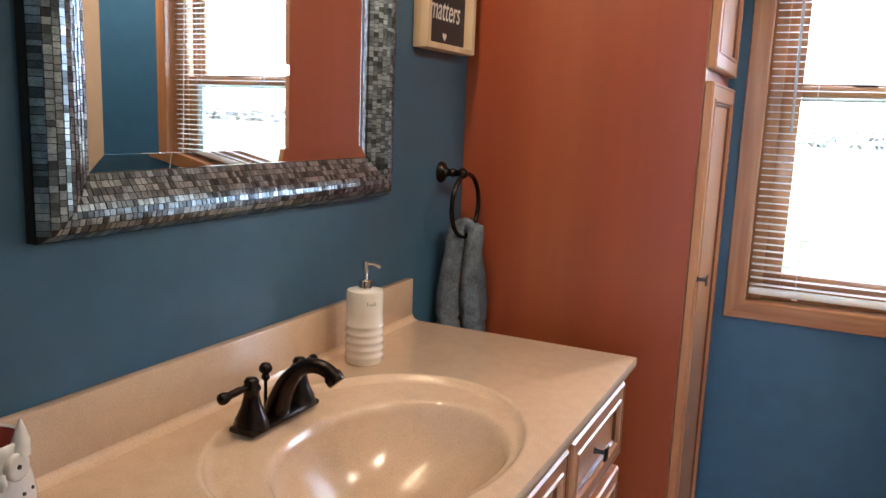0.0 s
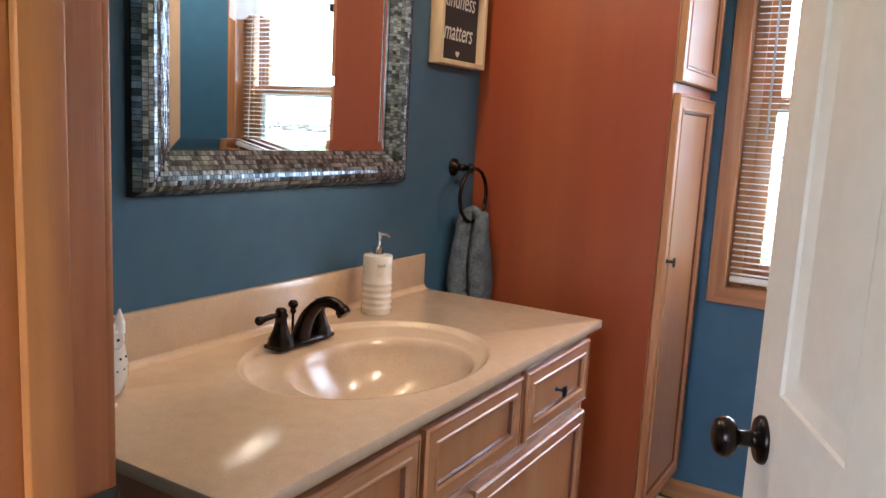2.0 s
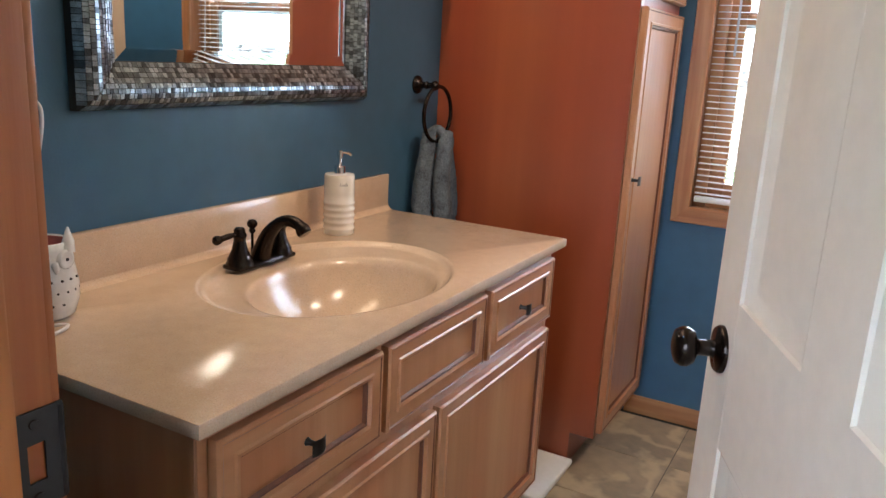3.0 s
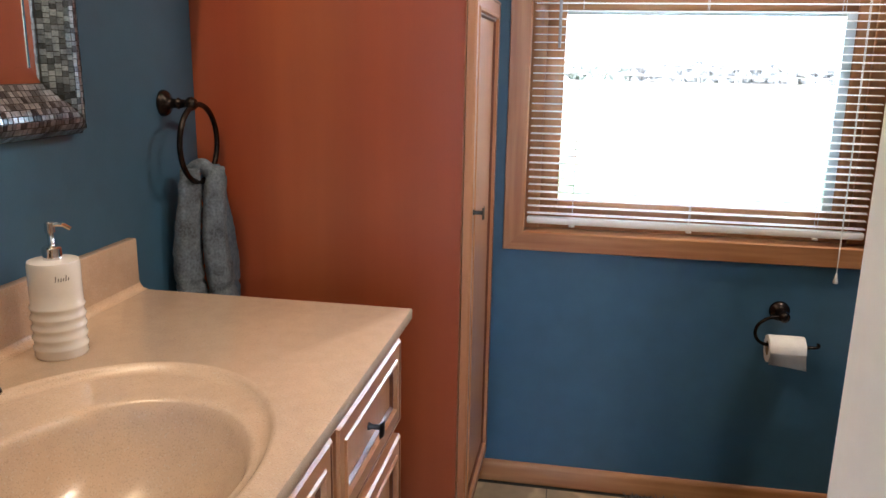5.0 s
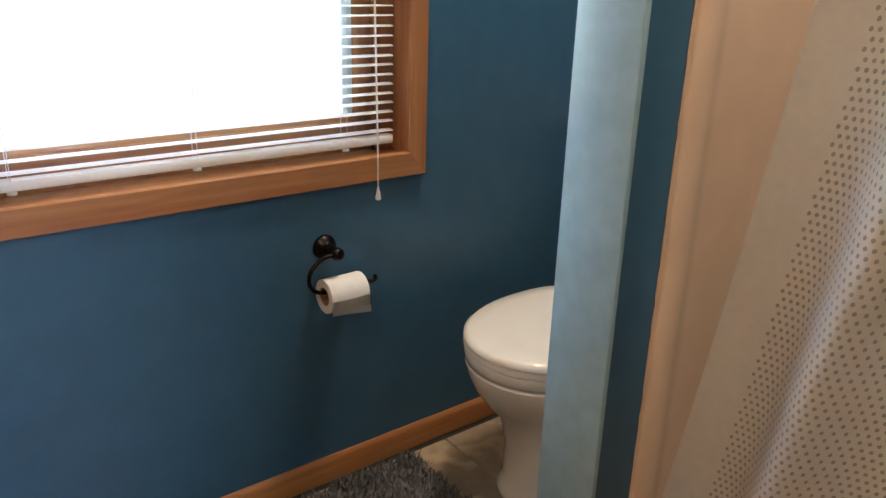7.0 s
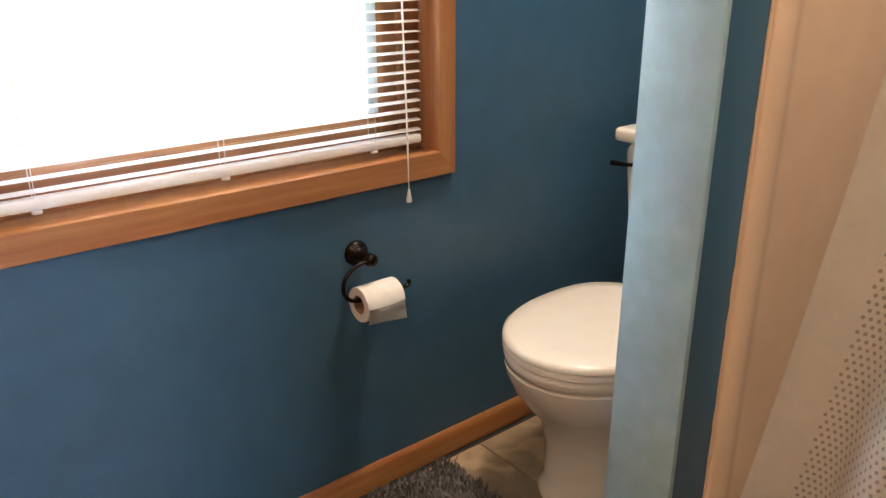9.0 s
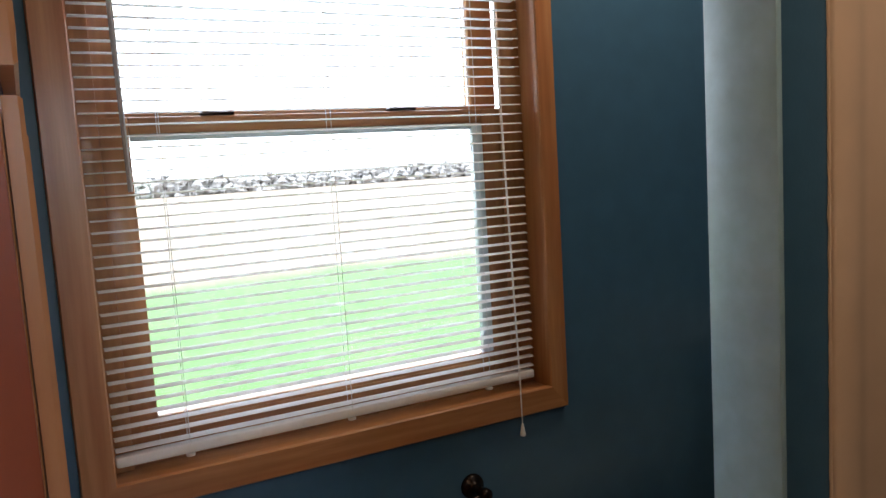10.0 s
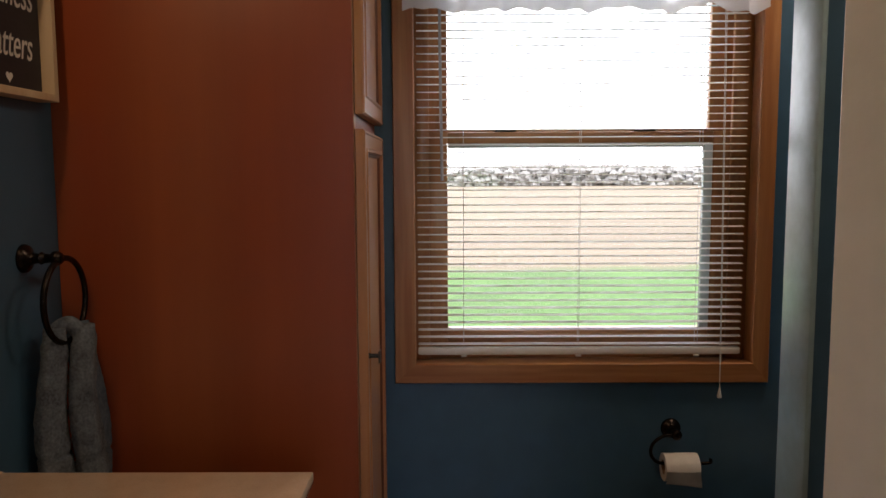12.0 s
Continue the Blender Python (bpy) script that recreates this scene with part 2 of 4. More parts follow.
def ground_material():
    m = mat("lawn_and_field", (0.058, 0.135, 0.023), 0.9, var=0.2, scale=0.6)
    n, l = m.node_tree.nodes, m.node_tree.links
    b = n["Principled BSDF"]
    old = b.inputs["Base Color"].links[0].from_socket
    geo = n.new("ShaderNodeNewGeometry")
    sep = n.new("ShaderNodeSeparateXYZ")
    l.new(geo.outputs["Position"], sep.inputs[0])
    nz = n.new("ShaderNodeTexNoise")
    nz.inputs["Scale"].default_value, nz.inputs["Detail"].default_value = 0.5, 6
    l.new(geo.outputs["Position"], nz.inputs["Vector"])
    ma = n.new("ShaderNodeMath")
    ma.operation = "MULTIPLY_ADD"
    ma.inputs[1].default_value = 3.0
    l.new(nz.outputs[0], ma.inputs[0])
    l.new(sep.outputs[1], ma.inputs[2])
    st = n.new("ShaderNodeMapRange")
    st.inputs[1].default_value, st.inputs[2].default_value = 17.0, 17.8
    l.new(ma.outputs[0], st.inputs[0])
    wv = n.new("ShaderNodeTexNoise")
    wv.inputs["Scale"].default_value, wv.inputs["Detail"].default_value = 1.0, 5
    mp = n.new("ShaderNodeMapping")
    mp.inputs["Scale"].default_value = (0.08, 1.2, 1)
    l.new(geo.outputs["Position"], mp.inputs[0])
    l.new(mp.outputs[0], wv.inputs["Vector"])
    rr = n.new("ShaderNodeMapRange")
    rr.inputs[1].default_value, rr.inputs[2].default_value = 0.35, 0.65
    l.new(wv.outputs[0], rr.inputs[0])
    field = n.new("ShaderNodeMix")
    field.data_type = "RGBA"
    field.inputs[6].default_value, field.inputs[7].default_value = (0.125, 0.092, 0.06, 1), (0.19, 0.142, 0.094, 1)
    l.new(rr.outputs[0], field.inputs[0])
    mx = n.new("ShaderNodeMix")
    mx.data_type = "RGBA"
    l.new(st.outputs[0], mx.inputs[0])
    l.new(old, mx.inputs[6])
    l.new(field.outputs[2], mx.inputs[7])
    l.new(mx.outputs[2], b.inputs["Base Color"])
    return m


GROUND = ground_material()
# Base grey is lightened to stand in for haze over the distance.
WOODS = mat("hazed_bare_woods", (0.27, 0.26, 0.25), 0.95, var=0.05, scale=0.3, rand=0.07, island=True)

# ---- building helpers ----
ORG = {}


def thing(name, base, label, category, group="", kind=""):
    """An Empty at a thing's base, whose parts are given in world places."""
    ob = tagged(new(name), label, category, group, kind)
    ob.empty_display_size = 0.05
    ob.location = base
    ORG[ob.name] = Vector(base)
    return ob


def finish(name, bm, material, smooth=None):
    me = bpy.data.meshes.new(name)
    bmesh.ops.recalc_face_normals(bm, faces=bm.faces)
    bm.to_mesh(me)
    bm.free()
    for m in (material if isinstance(material, (list, tuple)) else [material]):
        me.materials.append(m)
    if smooth is not None:
        me.shade_smooth()
        if smooth < 180:
            me.set_sharp_from_angle(angle=radians(smooth))
    return me


def part(name, bm, material, parent, label="", smooth=40):
    """Links a bmesh, given in world places, as one mesh under a thing or part."""
    o = ORG[parent.name]
    bmesh.ops.translate(bm, verts=bm.verts, vec=-o)
    ob = new(name, finish(name, bm, material, smooth))
    ob.parent = parent
    ORG[ob.name] = o
    if label:
        tagged(ob, label)
    return ob


def solid(name, bm, material, label, category, group="", kind="", smooth=40, base=None):
    """A top-level thing that is one mesh."""
    if base is not None:
        bmesh.ops.translate(bm, verts=bm.verts, vec=-Vector(base))
    ob = new(name, finish(name, bm, material, smooth))
    if base is not None:
        ob.location = base
    ORG[ob.name] = Vector(base or (0, 0, 0))
    return tagged(ob, label, category, group, kind)


def box(bm, x0, x1, y0, y1, z0, z1, bevel=0.0, seg=2):
    r = bmesh.ops.create_cube(bm, size=1)
    vs = r["verts"]
    for v in vs:
        v.co = Vector(((x0 + x1) / 2 + v.co.x * (x1 - x0), (y0 + y1) / 2 + v.co.y * (y1 - y0), (z0 + z1) / 2 + v.co.z * (z1 - z0)))
    if bevel:
        es = list({e for v in vs for e in v.link_edges})
        bmesh.ops.bevel(bm, geom=es, offset=bevel, segments=seg, affect="EDGES", profile=0.5)
    return bm


def boxed(*a, **k):
    return box(bmesh.new(), *a, **k)


def lathe(bm, profile, m=Matrix(), n=24, sx=1.0, sy=1.0):
    """Turns (radius, height) pairs round z, then places the turned shape by m."""
    rings = []
    for r, z in profile:
        if r < 1e-6:
            rings.append([bm.verts.new(m @ Vector((0, 0, z)))])
        else:
            rings.append([bm.verts.new(m @ Vector((r * sx * math.cos(2 * math.pi * i / n), r * sy * math.sin(2 * math.pi * i / n), z))) for i in range(n)])
    for a, b in zip(rings, rings[1:]):
        for i in range(n):
            j = (i + 1) % n
            f = [a[i % len(a)], a[j % len(a)], b[j % len(b)], b[i % len(b)]]
            f = list(dict.fromkeys(f))
            if len(f) > 2:
                bm.faces.new(f)
    return bm


def tube(bm, pts, radii, n=10, flat=1.0):
    """A round bar through the points, with a radius at each."""
    pts = [Vector(p) for p in pts]
    if not isinstance(radii, (list, tuple)):
        radii = [radii] * len(pts)
    rings, ref = [], None
    for i, p in enumerate(pts):
        d = (pts[min(i + 1, len(pts) - 1)] - pts[max(i - 1, 0)]).normalized()
        if ref is None:
            ref = d.orthogonal().normalized()
        ref = (ref - d * ref.dot(d)).normalized()
        side = d.cross(ref)
        rings.append([bm.verts.new(p + radii[i] * (ref * math.cos(2 * math.pi * k / n) + side * flat * math.sin(2 * math.pi * k / n))) for k in range(n)])
    for a, b in zip(rings, rings[1:]):
        for k in range(n):
            bm.faces.new((a[k], a[(k + 1) % n], b[(k + 1) % n], b[k]))
    bm.faces.new(rings[0][::-1])
    bm.faces.new(rings[-1])
    return bm


def smooth_path(pts, per=6):
    """Points along a soft curve through the given ones."""
    p = [Vector(q) for q in pts]
    p = [p[0] * 2 - p[1], *p, p[-1] * 2 - p[-2]]
    out = []
    for i in range(1, len(p) - 2):
        a, b, c, d = p[i - 1:i + 3]
        for k in range(per):
            t = k / per
            out.append(0.5 * (2 * b + (c - a) * t + (2 * a - 5 * b + 4 * c - d) * t * t + (3 * b - a - 3 * c + d) * t ** 3))
    out.append(p[-2])
    return out


def rings_panel(bm, place, u0, u1, v0, v1, profile, cap=True):
    """Nested rectangles in a plane: place(u, v, h) gives the world place; profile lists (inset, height)."""
    loops = []
    for ins, h in profile:
        loops.append([bm.verts.new(place(u, v, h)) for u, v in ((u0 + ins, v0 + ins), (u1 - ins, v0 + ins), (u1 - ins, v1 - ins), (u0 + ins, v1 - ins))])
    for a, b in zip(loops, loops[1:]):
        for i in range(4):
            bm.faces.new((a[i], a[(i + 1) % 4], b[(i + 1) % 4], b[i]))
    if cap:
        bm.faces.new(loops[-1])
    return bm


def fluted_front(name, parent, place, u0, u1, v0, v1, m_frame, rail=0.042):
    """A cabinet front with a moulded frame and a recessed panel as a part under it."""
    bm = rings_panel(bmesh.new(), place, u0, u1, v0, v1, [(0, 0), (0, 0.015), (0.0035, 0.0195), (0.007, 0.0195), (0.009, 0.018), (rail - 0.014, 0.018), (rail - 0.011, 0.021), (rail - 0.006, 0.021), (rail - 0.004, 0.014), (rail, 0.0145), (rail + 0.004, 0.009)], cap=False)
    for i, f in enumerate(bm.faces):
        f.material_index = 1 if i // 4 in (3, 8, 9) else 0
    front = part(name, bm, [m_frame, MAPLE_DARK], parent, smooth=30)
    bm = rings_panel(bmesh.new(), place, u0 + rail + 0.0035, u1 - rail - 0.0035, v0 + rail + 0.0035, v1 - rail - 0.0035, [(0, 0.0), (0, 0.0085)])
    part("panel", bm, MAPLE_V, front, smooth=30)
    return front


# ---- large structure ----
NORTH, WEST, EAST, SOUTH, CEILING = 2.36, -0.865, 1.43, 0.104, 2.36
WX0, WX1, WZ0, WZ1 = -0.170, 0.742, 0.765, 1.985
DX0, DX1, DH = -0.25, 0.50, 2.06


def wall_with_hole(name, x0, x1, y0, y1, z0, z1, hx0, hx1, hz0, hz1, material, label):
    bm = bmesh.new()
    for a in ((x0, hx0, z0, z1), (hx1, x1, z0, z1), (hx0, hx1, hz1, z1)) + (((hx0, hx1, z0, hz0),) if hz0 > z0 else ()):
        box(bm, a[0], a[1], y0, y1, a[2], a[3])
    return solid(name, bm, material, label, "wall", kind="structure", smooth=None)


wall_with_hole("wall_north", WEST - 0.12, EAST + 0.12, NORTH, NORTH + 0.16, 0, CEILING, WX0 - 0.02, WX1 + 0.02, WZ0 - 0.02, WZ1 + 0.02, BLUE, "steel blue painted wall round the window")
solid("wall_west", boxed(WEST - 0.12, WEST, SOUTH - 0.13, NORTH, 0, CEILING), BLUE, "steel blue painted wall behind the vanity", "wall", kind="structure", smooth=None)
solid("wall_east", boxed(EAST, EAST + 0.12, SOUTH - 0.13, NORTH, 0, CEILING), BLUE, "steel blue painted wall behind the toilet", "wall", kind="structure", smooth=None)
wall_with_hole("wall_south", WEST, EAST, SOUTH - 0.13, SOUTH, 0, CEILING, DX0, DX1, 0, DH, BLUE, "painted wall with the doorway")
solid("ceiling", boxed(-1.3, EAST + 0.12, -1.75, NORTH + 0.16, CEILING, CEILING + 0.1), CEIL, "plain white ceiling", "ceiling", kind="structure", smooth=None)
solid("floor", boxed(-1.3, EAST + 0.12, -1.75, NORTH + 0.16, -0.12, -0.004), GROUT, "floor bed with dark narrow joints", "floor", kind="structure", smooth=None)
# The opening is added out of view so skylight brightens jamb and door.
wall_with_hole("wall_hall_south", -1.3, EAST + 0.12, -1.75, -1.63, 0, CEILING, -0.3, 0.6, 0.9, 1.9, CREAM, "unseen cream hall wall with an opening added to let in daylight")
solid("wall_hall_west", boxed(-1.3, -1.18, -1.63, SOUTH - 0.13, 0, CEILING), CREAM, "plain cream hall wall", "wall", kind="structure", smooth=None)
solid("wall_hall_east", boxed(EAST, EAST + 0.12, -1.63, SOUTH - 0.13, 0, CEILING), CREAM, "plain cream hall wall", "wall", kind="structure", smooth=None)

# partition between toilet and tub: dark faces, pale glossy end
PX, PY0, PY1 = 0.531, 1.580, 1.686
bm = boxed(PX + 0.004, EAST, PY0, PY1, 0, CEILING)
part_wall = solid("wall_partition", bm, BLUE, "dark blue partition wall beside the toilet", "wall", kind="structure", smooth=None)
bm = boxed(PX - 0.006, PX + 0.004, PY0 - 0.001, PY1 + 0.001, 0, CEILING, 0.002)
solid("trim_partition_end", bm, PALE_BLUE, "pale blue glossy end of the partition", "trim", kind="structure")
bm = bmesh.new()
edge = [(0.0, 0.0), (0.0, 0.005), (0.004, 0.008), (0.035, 0.010), (0.050, 0.0085), (0.062, 0.004), (0.075, 0.003), (EAST - 0.618, 0.003), (EAST - 0.618, 0.0)]
sur_a, sur_b = [[bm.verts.new((0.618 + u, PY0 - 0.0005 - h, z)) for u, h in edge] for z in (0.3, 2.1)]
for i in range(len(edge) - 1):
    bm.faces.new((sur_a[i], sur_a[i + 1], sur_b[i + 1], sur_b[i]))
bm.faces.new(sur_a)
bm.faces.new(sur_b)
solid("tub_surround", bm, SURROUND, "peach beige acrylic tub surround with a rounded flange", "tub surround", kind="structure", smooth=60)
bm = tube(bmesh.new(), [(0.6165 + 0.0012 * noise.noise(Vector((0, 0, 0.3 + 0.015 * i) ) * 40), PY0 - 0.0015, 0.3 + 0.015 * i) for i in range(121)], [0.0022 + 0.0014 * noise.noise(Vector((5, 0, i * 0.7))) for i in range(121)], 6)
solid("trim_caulk", bm, SURROUND, "uneven bead of caulk along the tub surround", "caulk", kind="structure")


def baseboard(x0, x1):
    bm = bmesh.new()
    prof = [(0, 0), (0.013, 0), (0.013, 0.05), (0.009, 0.060), (0.004, 0.064), (0, 0.064)]
    a = [bm.verts.new((x0, NORTH - p, z)) for p, z in prof]
    b = [bm.verts.new((x1, NORTH - p, z)) for p, z in prof]
    for i in range(len(prof) - 1):
        bm.faces.new((a[i], a[i + 1], b[i + 1], b[i]))
    bm.faces.new(a)
    bm.faces.new(b)
    solid("baseboard", bm, BASE_OAK, "honey oak baseboard along the blue wall", "baseboard", kind="structure", smooth=30)


baseboard(-0.30, EAST)

# ---- doorway ----
bm = boxed(DX0, -0.238, SOUTH - 0.135, SOUTH + 0.001, 0, DH - 0.02, 0.0015)
jamb = solid("door_jamb_left", bm, PINE, "orange pine door jamb with a strike plate", "door jamb", kind="structure")
solid("door_jamb_right", boxed(0.48, DX1, SOUTH - 0.135, SOUTH + 0.001, 0, DH - 0.02, 0.0015), PINE, "orange pine door jamb", "door jamb", kind="structure")
solid("door_jamb_head", boxed(-0.238, 0.48, SOUTH - 0.135, SOUTH + 0.001, DH - 0.04, DH - 0.0005, 0.0015), PINE, "orange pine door head jamb", "door jamb", kind="structure")
solid("door_stop", boxed(-0.2375, -0.225, 0.028, 0.066, 0, DH - 0.045, 0.003), PINE, "orange pine door stop on the jamb", "door stop", kind="structure")


def casing(name, x0, x1, y0, y1):
    bm = boxed(x0, x1, y0, y1, 0, DH + 0.04, 0.004)
    solid(name, bm, PINE, "orange pine door casing", "door casing", kind="structure")


casing("trim_hall_left", -0.308, -0.244, SOUTH - 0.148, SOUTH - 0.1305)
casing("trim_hall_right", 0.486, 0.55, SOUTH - 0.148, SOUTH - 0.1305)
casing("trim_room_left", -0.303, -0.2435, SOUTH + 0.0005, SOUTH + 0.013)

sp = thing("strike_plate", (-0.238, 0.085, 0.85), "black metal strike plate on the pine jamb", "strike plate")
bm = bmesh.new()
for a in ((-0.2375, -0.2355, 0.070, 0.112, 0.830, 0.855), (-0.2375, -0.2355, 0.070, 0.112, 0.890, 0.920), (-0.2375, -0.2355, 0.070, 0.078, 0.855, 0.890), (-0.2375, -0.2355, 0.094, 0.112, 0.855, 0.890)):
    box(bm, *a)
tube(bm, [(-0.2365, 0.110, 0.833), (-0.2365, 0.110, 0.917)], 0.003, 8)
part("plate", bm, BLACK, sp)
for z in (0.841, 0.908):
    part("screw", lathe(bmesh.new(), [(0.0045, 0), (0.004, 0.001), (0, 0.0014)], Matrix.Translation((-0.2356, 0.085, z)) @ pose(0, 0, 0, 0, 90, 0), 12), BLACK, sp)


def panel_door():
    """The white door, built flat along its own x from the hinge, then swung open."""
    L, H, T = 0.752, 2.02, 0.035
    d = thing("panel_door", (0, 0, 0), "white painted six-panel door standing half open", "door")
    st, mu = 0.105, 0.115
    pw = (L - 2 * st - mu) / 2
    cols = [(st, st + pw), (st + pw + mu, L - st)]
    rows = [(0.23, 0.745), (0.94, 1.60), (1.70, 1.90)]
    for x0, x1 in ((0, st), (L - st, L)):
        part("stile", boxed(x0, x1, -T, 0, 0.012, H, 0.0012, 1), DOORWHITE, d)
    zs = [0.012, *[z for r in rows for z in r], H]
    for z0, z1 in zip(zs[::2], zs[1::2]):
        part("rail", boxed(st, L - st, -T + 0.0003, -0.0003, z0, z1), DOORWHITE, d)
    for z0, z1 in rows:
        part("mullion", boxed(st + pw, st + pw + mu, -T + 0.0003, -0.0003, z0, z1), DOORWHITE, d)
        for x0, x1 in cols:
            bm = bmesh.new()
            prof = [(0, 0), (0.003, -0.004), (0.008, -0.005), (0.020, -0.011), (0.024, -0.0115), (0.034, -0.0085), (0.05, -0.007)]
            rings_panel(bm, lambda u, v, h: Vector((u, h, v)), x0, x1, z0, z1, prof)
            rings_panel(bm, lambda u, v, h: Vector((u, -T - h, v)), x0, x1, z0, z1, prof)
            part("panel", bm, DOORWHITE, d, smooth=25)
    for s, y in ((1, 0), (-1, -T)):
        m = Matrix.Translation((L - 0.060, y, 0.864)) @ pose(0, 0, 0, -90 * s, 0, 0)
        k = part("knob", lathe(bmesh.new(), [(0.0, 0), (0.032, 0), (0.032, 0.004), (0.029, 0.008), (0.013, 0.010), (0.011, 0.014), (0.0105, 0.03), (0.014, 0.034), (0.022, 0.037), (0.0265, 0.045), (0.0265, 0.052), (0.022, 0.060), (0.012, 0.0635), (0, 0.0645)], m, 28), BRONZE, d, "oil-rubbed bronze door knob", 60)
    part("latch", boxed(L - 0.0005, L + 0.002, -0.03, -0.005, 0.838, 0.898, 0.0005), BRONZE, d)
    for z in (0.25, 1.05, 1.8):
        part("hinge", tube(bmesh.new(), [(-0.004, -0.002, z - 0.045), (-0.004, -0.002, z + 0.045)], 0.006, 10), BRONZE, d)
    d.matrix_world = pose(0.479, 0.122, 0, 0, 0, 113.7)
    return d


panel_door()

# ---- window ----
win = thing("window_1", (0.286, NORTH, WZ0), "oak-framed double-hung window with clear glass", "window", kind="structure")


def mitred(name, pts, material):
    """One casing board: outline (x, z) with a stepped face."""
    bm = bmesh.new()
    levels = ((0.0, 0.0), (0.0, 0.012), (0.1, 0.016))
    loops = []
    for k, h in levels:
        loops.append([bm.verts.new((x + (mid[0] - x) * k, NORTH - h, z + (mid[1] - z) * k)) for (x, z), mid in zip(pts, [((pts[i][0] + pts[3 - i][0]) / 2, (pts[i][1] + pts[3 - i][1]) / 2) for i in range(4)])])
    for a, b in zip(loops, loops[1:]):
        for i in range(4):
            bm.faces.new((a[i], a[(i + 1) % 4], b[(i + 1) % 4], b[i]))
    bm.faces.new(loops[-1])
    return part(name, bm, material, win, smooth=25)


OX0, OX1, OZ0, OZ1 = -0.221, 0.782, 0.717, 2.036
i0, i1, j0, j1 = WX0 + 0.006, WX1 - 0.006, WZ0 + 0.006, WZ1 - 0.006
mitred("casing", [(OX0, OZ0), (OX1, OZ0), (i1, j0), (i0, j0)], OAK_H)
mitred("casing", [(OX0, OZ1), (OX1, OZ1), (i1, j1), (i0, j1)], OAK_H)
mitred("casing", [(OX0, OZ0), (OX0, OZ1), (i0, j1), (i0, j0)], OAK_V)
mitred("casing", [(OX1, OZ0), (OX1, OZ1), (i1, j1), (i1, j0)], OAK_V)
for a, m in (((WX0 - 0.018, WX0, WZ0, WZ1), OAK_V), ((WX1, WX1 + 0.018, WZ0, WZ1), OAK_V), ((WX0 - 0.018, WX1 + 0.018, WZ0 - 0.018, WZ0), OAK_H), ((WX0 - 0.018, WX1 + 0.018, WZ1, WZ1 + 0.018), OAK_H)):
    part("jamb", boxed(a[0], a[1], NORTH + 0.001, NORTH + 0.15, a[2], a[3]), m, win)
# fixed inner stops, then the two sashes
GX0, GX1 = -0.078, 0.618
for x0, x1 in ((WX0 + 0.0005, -0.128), (0.69, WX1 - 0.0005)):
    part("stop", boxed(x0, x1, 2.418, 2.432, WZ0 + 0.001, WZ1 - 0.001, 0.002), OAK_V, win)


def sash(z0, z1, y, g0, g1):
    s = part("sash", boxed(-0.140, GX0, y, y + 0.035, z0, z1, 0.003), OAK_V, win)
    part("stile", boxed(GX1 + 0.028, 0.71, y, y + 0.035, z0, z1, 0.003), OAK_V, s)
    part("rail", boxed(GX0, GX1 + 0.028, y + 0.0005, y + 0.0345, z0, g0, 0.003), OAK_H, s)
    part("rail", boxed(GX0, GX1 + 0.028, y + 0.0005, y + 0.0345, g1, z1, 0.003), OAK_H, s)
    p = part("pane", boxed(GX0 - 0.003, GX1 + 0.0275, y + 0.016, y + 0.019, g0 - 0.003, g1 + 0.003), GLASS, s, smooth=None)
    p.visible_shadow = False
    return s


low = sash(0.795, 1.392, 2.435, 0.850, 1.362)
sash(1.375, 1.975, 2.474, 1.402, 1.915)
part("track", boxed(GX1 + 0.002, GX1 + 0.0275, 2.433, 2.4495, 0.851, 1.361, 0.002), TRACK, win, "pale aluminium screen track")
part("track", boxed(GX0 + 0.001, GX1 + 0.002, 2.434, 2.446, 1.349, 1.3615, 0.002), TRACK, win)
for x in (0.08, 0.46):
    part("sash_lock", boxed(x - 0.03, x + 0.03, 2.438, 2.462, 1.3925, 1.399, 0.002), BRONZE, win)
part("sill", boxed(WX0 + 0.0005, WX1 - 0.0005, 2.436, 2.50, WZ0 + 0.0005, 0.7945, 0.002), OAK_H, win)
bm = boxed(GX0 - 0.02, GX1 + 0.02, 2.43, 2.4345, 0.824, 0.834, 0.001)
part("sash_lift", bm, OAK_H, win)

# ---- mini blind ----
bl = thing("window_blind", (0.28, 2.392, 0.77), "white mini blind lowered with its slats open", "blind")
BX0, BX1, BY = -0.163, 0.722, 2.394
part("head_rail", boxed(BX0, BX1, BY - 0.014, BY + 0.014, 1.955, 1.982, 0.002), VINYL, bl)
part("bottom_rail", boxed(BX0 + 0.003, BX1 - 0.003, BY - 0.012, BY + 0.012, 0.786, 0.806, 0.005), VINYL, bl)
bm = bmesh.new()
cs = [(-0.0125, -0.0018), (-0.006, 0.0004), (0, 0.001), (0.006, 0.0004), (0.0125, -0.0018)]
ra, rb = [[bm.verts.new((x, dy, dz + 0.03 * dy)) for dy, dz in cs] for x in (BX0 + 0.004, BX1 - 0.004)]
for i in range(4):
    bm.faces.new((ra[i], ra[i + 1], rb[i + 1], rb[i]))
slat_mesh = finish("slat", bm, SLAT, 180)
for i in range(57):
    s = new("slat", slat_mesh)
    s.parent = bl
    s.matrix_basis = Matrix.Translation(Vector((0, BY, 0.817 + 0.02 * i)) - ORG[bl.name]) @ pose(0, 0, 0, random.uniform(-2, 2), random.uniform(-0.07, 0.07), 0)
